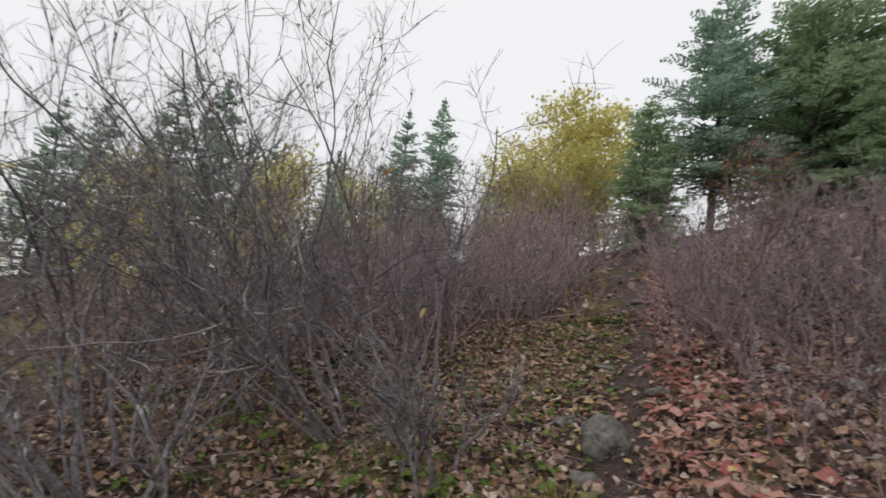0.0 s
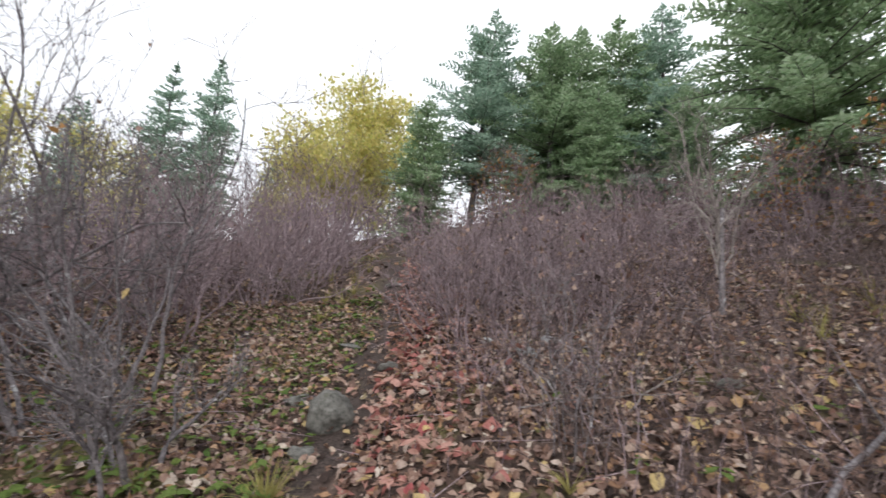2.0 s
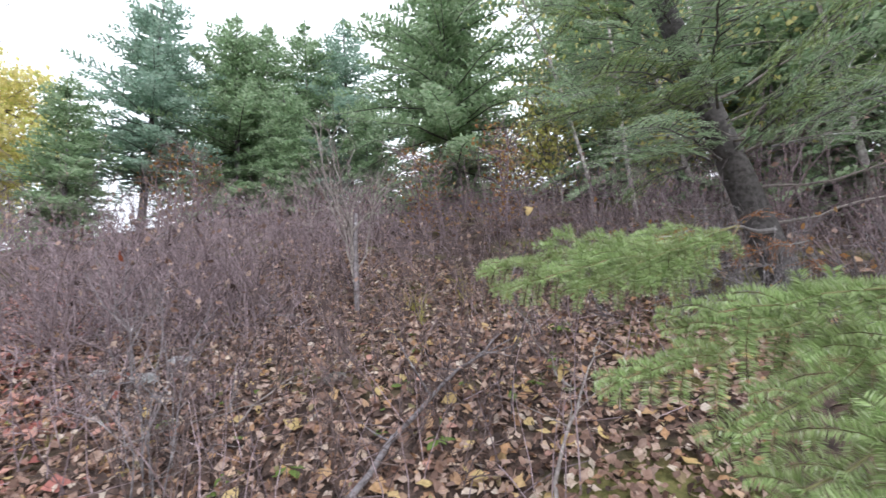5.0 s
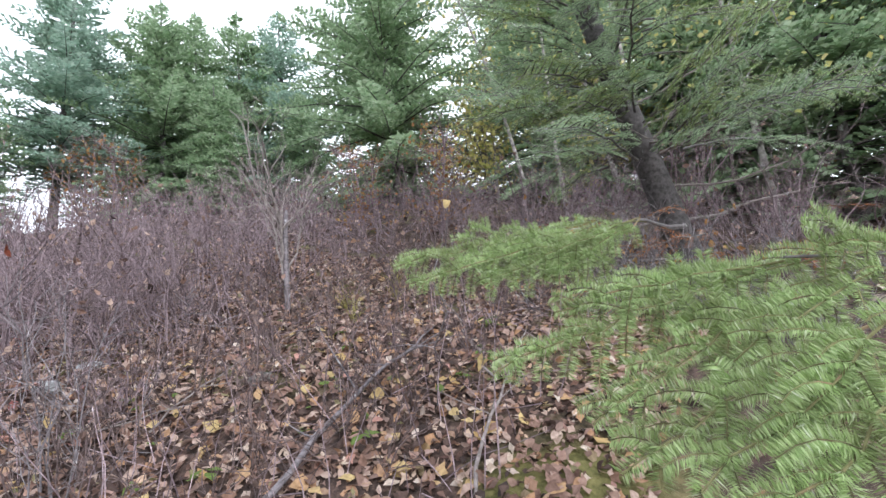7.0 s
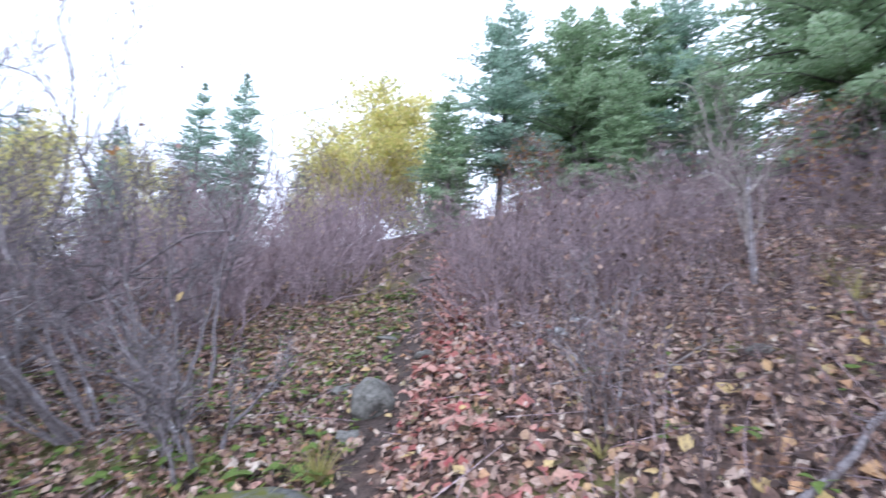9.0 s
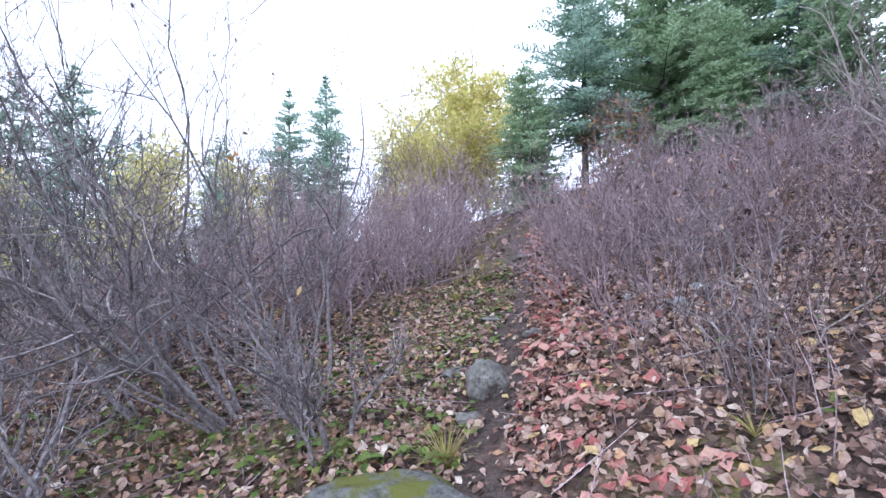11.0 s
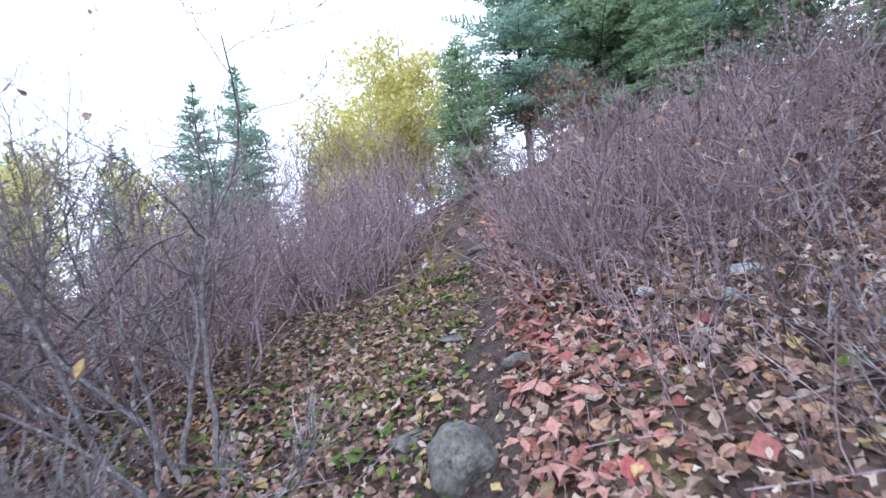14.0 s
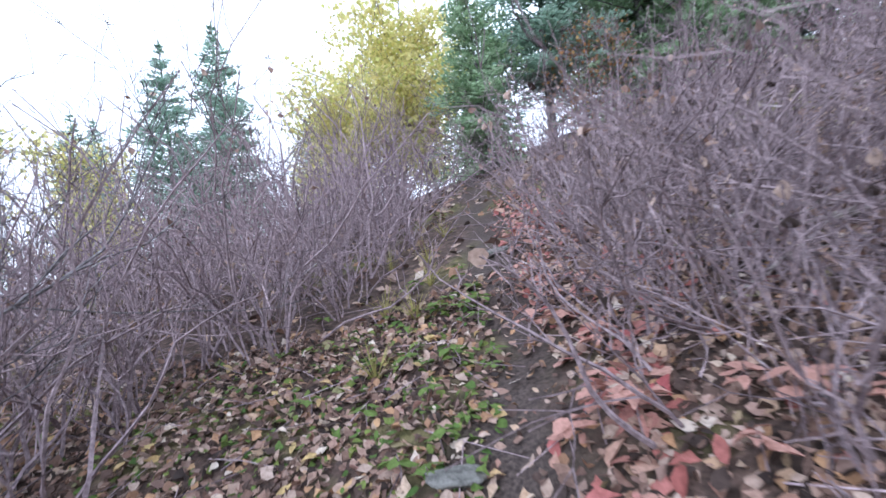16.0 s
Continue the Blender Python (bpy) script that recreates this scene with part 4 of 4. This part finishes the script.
def hanging_leaf(name, label, at, size, mat, foot):
    """A dry leaf on a crooked twig that springs from the ground at foot."""
    x, y, z = at
    ob = thing(name, label, "leaf", Matrix.Identity(4))
    s = Soup()
    rng = np.random.default_rng(int(abs(x * 100)))
    g = gz(*foot)
    t = np.linspace(0, 1, 9)[:, None]
    line = np.array((*foot, g - 0.03)) * (1 - t) + np.array(at) * t
    line += np.concatenate([[[0, 0, 0]], rng.normal(0, 0.03, (7, 3)), [[0, 0, 0]]])
    line[:, 2] += 0.35 * (z - g) * (t * (1 - t))[:, 0]
    s.tube(line, np.linspace(0.005, 0.0012, 9), 5)
    for j in (3, 4, 5, 6):
        v = rng.normal(0, 0.6, 3) + (0, 0, 0.7)
        s.tube(wander(rng, line[j], v / np.linalg.norm(v), rng.uniform(0.15, 0.35), 4, 0.2), np.linspace(0.0025, 0.001, 5), 3)
    child("twig", s.mesh("twig", M_ALDER), ob)
    me = scattered("leaf_blade", mat, leaf_shapes(1, [size], rng, 2.2), LEAF_F, turns(1, 0.9, rng), [(x, y, z - size * 0.3)])
    child("leaf_blade", me, ob)


hanging_leaf("hanging_leaf", "dark red leaf hanging on a thin twig", (1.04, 1.62, 2.0), 0.052, M_DARKRED, (1.3, 2.1))
hanging_leaf("hanging_leaf", "orange-brown leaf hanging on a thin twig", (-0.8, 1.72, 2.16), 0.06, M_RUST, (-1.35, 2.95))
hanging_leaf("hanging_leaf", "yellow leaf hanging on a thin twig", (2.05, 0.6, 2.05), 0.05, M_YELLOW_FALLEN, (2.6, 1.2))
hanging_leaf("hanging_leaf", "pale leaf hanging on a thin twig", (-0.79, 2.54, 1.68), 0.06, M_YELLOW_FALLEN, (-1.05, 3.5))


# ---------------------------------------------------------------- low plants
def seedling(name, label, seed, mat, leaves, leaf, height, group):
    """A short stem with leaves spread at its top, each a part."""
    rng = np.random.default_rng(seed)
    ob = thing(name, label, "plant", Matrix.Identity(4), group)
    s = Soup()
    s.tube([(0, 0, -0.03), (0.01, 0, height * 0.5), (0, 0.01, height)], [0.003, 0.0025, 0.0015], 4)
    child("stalk", s.mesh("stalk", M_TWIG), ob)
    for k in range(leaves):
        a = k * 2.4 + rng.uniform(-0.3, 0.3)
        sh = leaf_shapes(1, [leaf * rng.uniform(0.75, 1.15)], rng, 0.6)[0]
        m = np.array(pose(0, 0, 0, rng.uniform(-30, 12), rng.uniform(-15, 15), math.degrees(a)).to_3x3())
        c = np.array((-math.sin(a), math.cos(a), 0)) * leaf * 0.55 + (0, 0, height * rng.uniform(0.6, 1.0))
        child("leaf", scattered("leaf", mat, sh, LEAF_F, m[None], [c]), ob)
    return ob


def sow(protos, spots, rng):
    for i, (x, y, sz) in enumerate(spots):
        m = Matrix.LocRotScale((x, y, gz(x, y)), Euler((0, 0, rng.uniform(0, 6.28))), (sz,) * 3)
        if i < len(protos):
            protos[i].matrix_world = m
        else:
            copy_thing(protos[i % len(protos)], Matrix.Identity(4)).matrix_world = m


rng = np.random.default_rng(77)
reds = [seedling("red_seedling", "low seedling with red and pink autumn leaves", 500 + i, M_PINK, 6 + i % 3, 0.085, 0.1 + 0.03 * i, "red seedlings beside the trail") for i in range(4)]
spots = [(1.13, 3.21), (0.5, 2.73), (0.58, 2.62), (0.89, 5.72), (1.12, 3.01), (1.0, 2.9), (1.39, 3.85), (0.92, 5.5), (0.62, 3.25), (0.45, 3.0), (0.7, 2.95), (0.95, 3.5), (0.8, 3.9), (0.75, 4.3), (1.0, 4.6), (0.85, 5.0), (1.05, 5.3), (0.62, 2.4), (0.48, 2.2), (0.75, 2.25), (1.05, 5.9), (1.15, 6.4), (1.2, 4.1), (0.55, 2.9), (1.25, 2.75), (1.45, 3.2), (0.68, 3.55), (0.9, 4.3), (1.0, 5.0), (1.1, 5.6)]
spots += [(trail_x(y) + rng.uniform(0.15, 0.75), y) for y in rng.uniform(2.2, 7.5, 12)]
sow(reds, [(x, y, rng.uniform(0.7, 1.15)) for x, y in spots], rng)
greens = [seedling("green_seedling", "small green herb growing through fallen leaves", 520 + i, M_GREEN, 5, 0.055, 0.05 + 0.015 * i, "green herbs beside the trail") for i in range(3)]
spots = [(trail_x(y) - abs(rng.normal(0.25, 0.45)) - 0.12, y) for y in rng.uniform(2.3, 6.5, 58)] + [(rng.uniform(-3, -0.6), rng.uniform(2.3, 4.5)) for _ in range(60)] + [(rng.uniform(1.3, 3.6), rng.uniform(0.9, 2.6)) for _ in range(16)]
sow(greens, [(x, y, rng.uniform(0.9, 1.6)) for x, y in spots], rng)
dark = seedling("dark_evergreen_plant", "dark evergreen clump with greyish leaves", 540, M_DARKGREEN, 22, 0.07, 0.13, "")
dark.matrix_world = pose(-1.07, 3.18, gz(-1.07, 3.18))


def tuft(name, label, x, y, n, length, spread, mat, seed, group=""):
    rng = np.random.default_rng(seed)
    ob = thing(name, label, "grass", pose(x, y, gz(x, y) - 0.01), group)
    for k in range(n):
        a, o = rng.uniform(0, 6.28), rng.uniform(0.3, 1) * spread
        ln = length * rng.uniform(0.6, 1.1)
        s = Soup()
        w = rng.uniform(0.003, 0.006)
        side = np.array((-math.sin(a), math.cos(a), 0)) * w
        line = [np.array((math.cos(a), math.sin(a), 0)) * o * t * ln + np.array((0, 0, ln * (t * (1.1 - o * 0.35) - o * 0.55 * t * t))) for t in np.linspace(0, 1, 6)]
        v = [q for p, t in zip(line, np.linspace(1, 0.15, 6)) for q in (p - side * t, p + (0, 0, w * 0.5 * t), p + side * t)]
        f = [(i * 3 + j, i * 3 + j + 1, i * 3 + j + 4, i * 3 + j + 3) for i in range(5) for j in range(2)]
        s.add(v, f)
        child("blade", s.mesh("blade", mat), ob)
    return ob


tuft("grass_tuft", "arching yellow-green grass tuft beside the mossy rock", -0.05, 2.4, 60, 0.36, 1.0, M_GRASS, 601, "grass tufts")
tuft("grass_tuft", "sparse green grass blades between leaves", -0.6, 2.55, 14, 0.22, 0.8, M_GRASS, 602, "grass tufts")
tuft("grass_star", "pale star of flattened dead grass blades", 1.15, 1.87, 16, 0.2, 1.05, M_GRASS, 603, "grass tufts").location.z += 0.06
tuft("grass_tuft", "sparse green grass blades between leaves", 1.05, 2.9, 12, 0.2, 0.9, M_GRASS, 604, "grass tufts")
for k, (x, y) in enumerate(((3.7, 2.4), (3.4, 2.7), (3.95, 2.6), (3.9, 2.1), (3.2, 2.4), (0.35, 5.9), (0.5, 6.5), (0.15, 6.2), (0.55, 7.2), (0.1, 5.3), (0.8, 8.0), (1.75, 8.2), (0.2, 7.4))):
    tuft("grass_tuft", "dry yellow grass tuft in the litter", x, y, 22, 0.34, 0.8, M_GRASS, 610 + k, "grass tufts")


# ---------------------------------------------------------------- litter, the joined rest
def strewn(name, label, mat, n, where, size, seed, lift=0.012, tilt=0.32):
    """Fallen leaves lying over the hillside: where(rng, n) gives their places on the plan."""
    rng = np.random.default_rng(seed)
    x, y = where(rng, n)
    m = slope_turn(x, y) @ turns(len(x), tilt, rng)
    z = land(x, y) + rng.uniform(0.2, 1.8, len(x)) * lift
    sz = rng.uniform(0.45, 1.4, len(x)) * size
    me = scattered(name, mat, leaf_shapes(len(x), sz, rng), LEAF_F, m, np.stack([x, y, z], -1))
    return tagged(new(name, me), label, "leaves", kind="stuff")


def off_trail(rng, x, y, keep=0.3):
    d = np.abs(x - trail_x(y))
    return rng.random(len(x)) < np.clip(keep + (d - 0.1) / 0.22, keep, 1)


def near_area(rng, n):
    x, y = rng.uniform(-3.6, 4.6, n), rng.uniform(0.2, 6.2, n)
    k = off_trail(rng, x, y, 0.25) & (rng.random(n) < np.where(x < -0.9, 0.75, 1.0))
    return x[k], y[k]


def far_area(rng, n):
    x, y = rng.uniform(-8, 9, n), rng.uniform(-2, 13, n)
    k = off_trail(rng, x, y) & ~((x > -3.6) & (x < 4.6) & (y > 0.2) & (y < 6.2))
    return x[k], y[k]


def red_area(rng, n):
    y = rng.uniform(1.4, 8.5, n)
    x = trail_x(y) + 0.16 + np.abs(rng.normal(0.1, 0.4, n)) + rng.uniform(-0.1, 0.1, n)
    return x, y


def right_area(rng, n):
    return rng.uniform(0.9, 4.2, n), rng.uniform(0.3, 3.0, n)


def left_area(rng, n):
    y = rng.uniform(1.8, 6.0, n)
    x = trail_x(y) - 0.1 - np.abs(rng.normal(0.3, 1.2, n))
    return x, y


strewn("leaf_litter", "tan and brown fallen leaves covering the hillside", M_LITTER, 58000, near_area, 0.05, 701, 0.022, 0.5)
strewn("leaf_litter", "tan and brown fallen leaves under the thickets", M_LITTER, 9000, far_area, 0.1, 702, 0.02, 0.4)
strewn("red_leaf_litter", "pink and red fallen leaves beside the trail", M_PINK, 800, red_area, 0.08, 703, 0.02)
strewn("yellow_leaf_litter", "scattered yellow fallen leaves on the litter", M_YELLOW_FALLEN, 170, right_area, 0.08, 704, 0.025)
strewn("yellow_leaf_litter", "scattered yellow fallen leaves on the litter", M_YELLOW_FALLEN, 130, left_area, 0.06, 705, 0.025)
strewn("green_leaf_litter", "green leaves and herbs among the litter", M_GREEN, 2200, left_area, 0.045, 706, 0.025)


def twig_litter():
    rng = np.random.default_rng(711)
    s = Soup()
    for _ in range(520):
        x, y = rng.uniform(-3, 4.5), rng.uniform(0.6, 6.5)
        if abs(x - trail_x(y)) < 0.2:
            continue
        a, ln = rng.uniform(0, 6.28), rng.uniform(0.12, 0.5)
        p = [(x + math.cos(a) * ln * t, y + math.sin(a) * ln * t, gz(x + math.cos(a) * ln * t, y + math.sin(a) * ln * t) + 0.03 + rng.uniform(0, 0.02)) for t in (0, 0.5, 1)]
        s.tube(p, [0.003, 0.0025, 0.0015], 3)
    for _ in range(330):
        x, y = rng.uniform(0.9, 4.6), rng.uniform(0.7, 4.2)
        if x < trail_x(y) + 0.5:
            continue
        ln = rng.uniform(0.15, 0.6)
        s.tube(wander(rng, (x, y, gz(x, y) - 0.02), (rng.normal(0, 0.25), rng.normal(0, 0.25), 1), ln, 4, 0.12), np.linspace(0.0035, 0.0012, 5), 3)
    tagged(new("twig_litter", s.mesh("twig_litter", M_TWIG)), "thin dead twigs and stalks in the leaf litter", "twigs", kind="stuff")


twig_litter()


# ---------------------------------------------------------------- large leaves lying singly on the litter
def single_leaves():
    rng = np.random.default_rng(721)
    shapes = []
    for mat, count in ((M_SINGLE, 7), (M_PINK, 3), (M_YELLOW_FALLEN, 3), (M_GREEN, 2)):
        for _ in range(count):
            shapes.append(scattered("leaf", mat, leaf_shapes(1, [1.0], rng, 1.1), LEAF_F, np.eye(3)[None], [(0, 0, 0)]))
    for k in range(290):
        if k % 3:
            x, y = rng.uniform(0.35, 3.2), rng.uniform(0.9, 3.6)
        else:
            x, y = rng.uniform(-1.4, 0.5), rng.uniform(2.0, 4.6)
        me = shapes[rng.integers(0, 7) if k % 5 < 3 else rng.integers(7, 13) if k % 10 < 9 else rng.integers(13, 15)]
        t = Matrix((slope_turn(np.array([x]), np.array([y])) @ turns(1, 0.2, rng))[0].tolist())
        ob = new("leaf", me)
        ob.parent = ground
        ob.matrix_world = Matrix.Translation((x, y, gz(x, y) + 0.035)) @ t.to_4x4() @ Matrix.Scale(rng.uniform(0.05, 0.085), 4)


single_leaves()
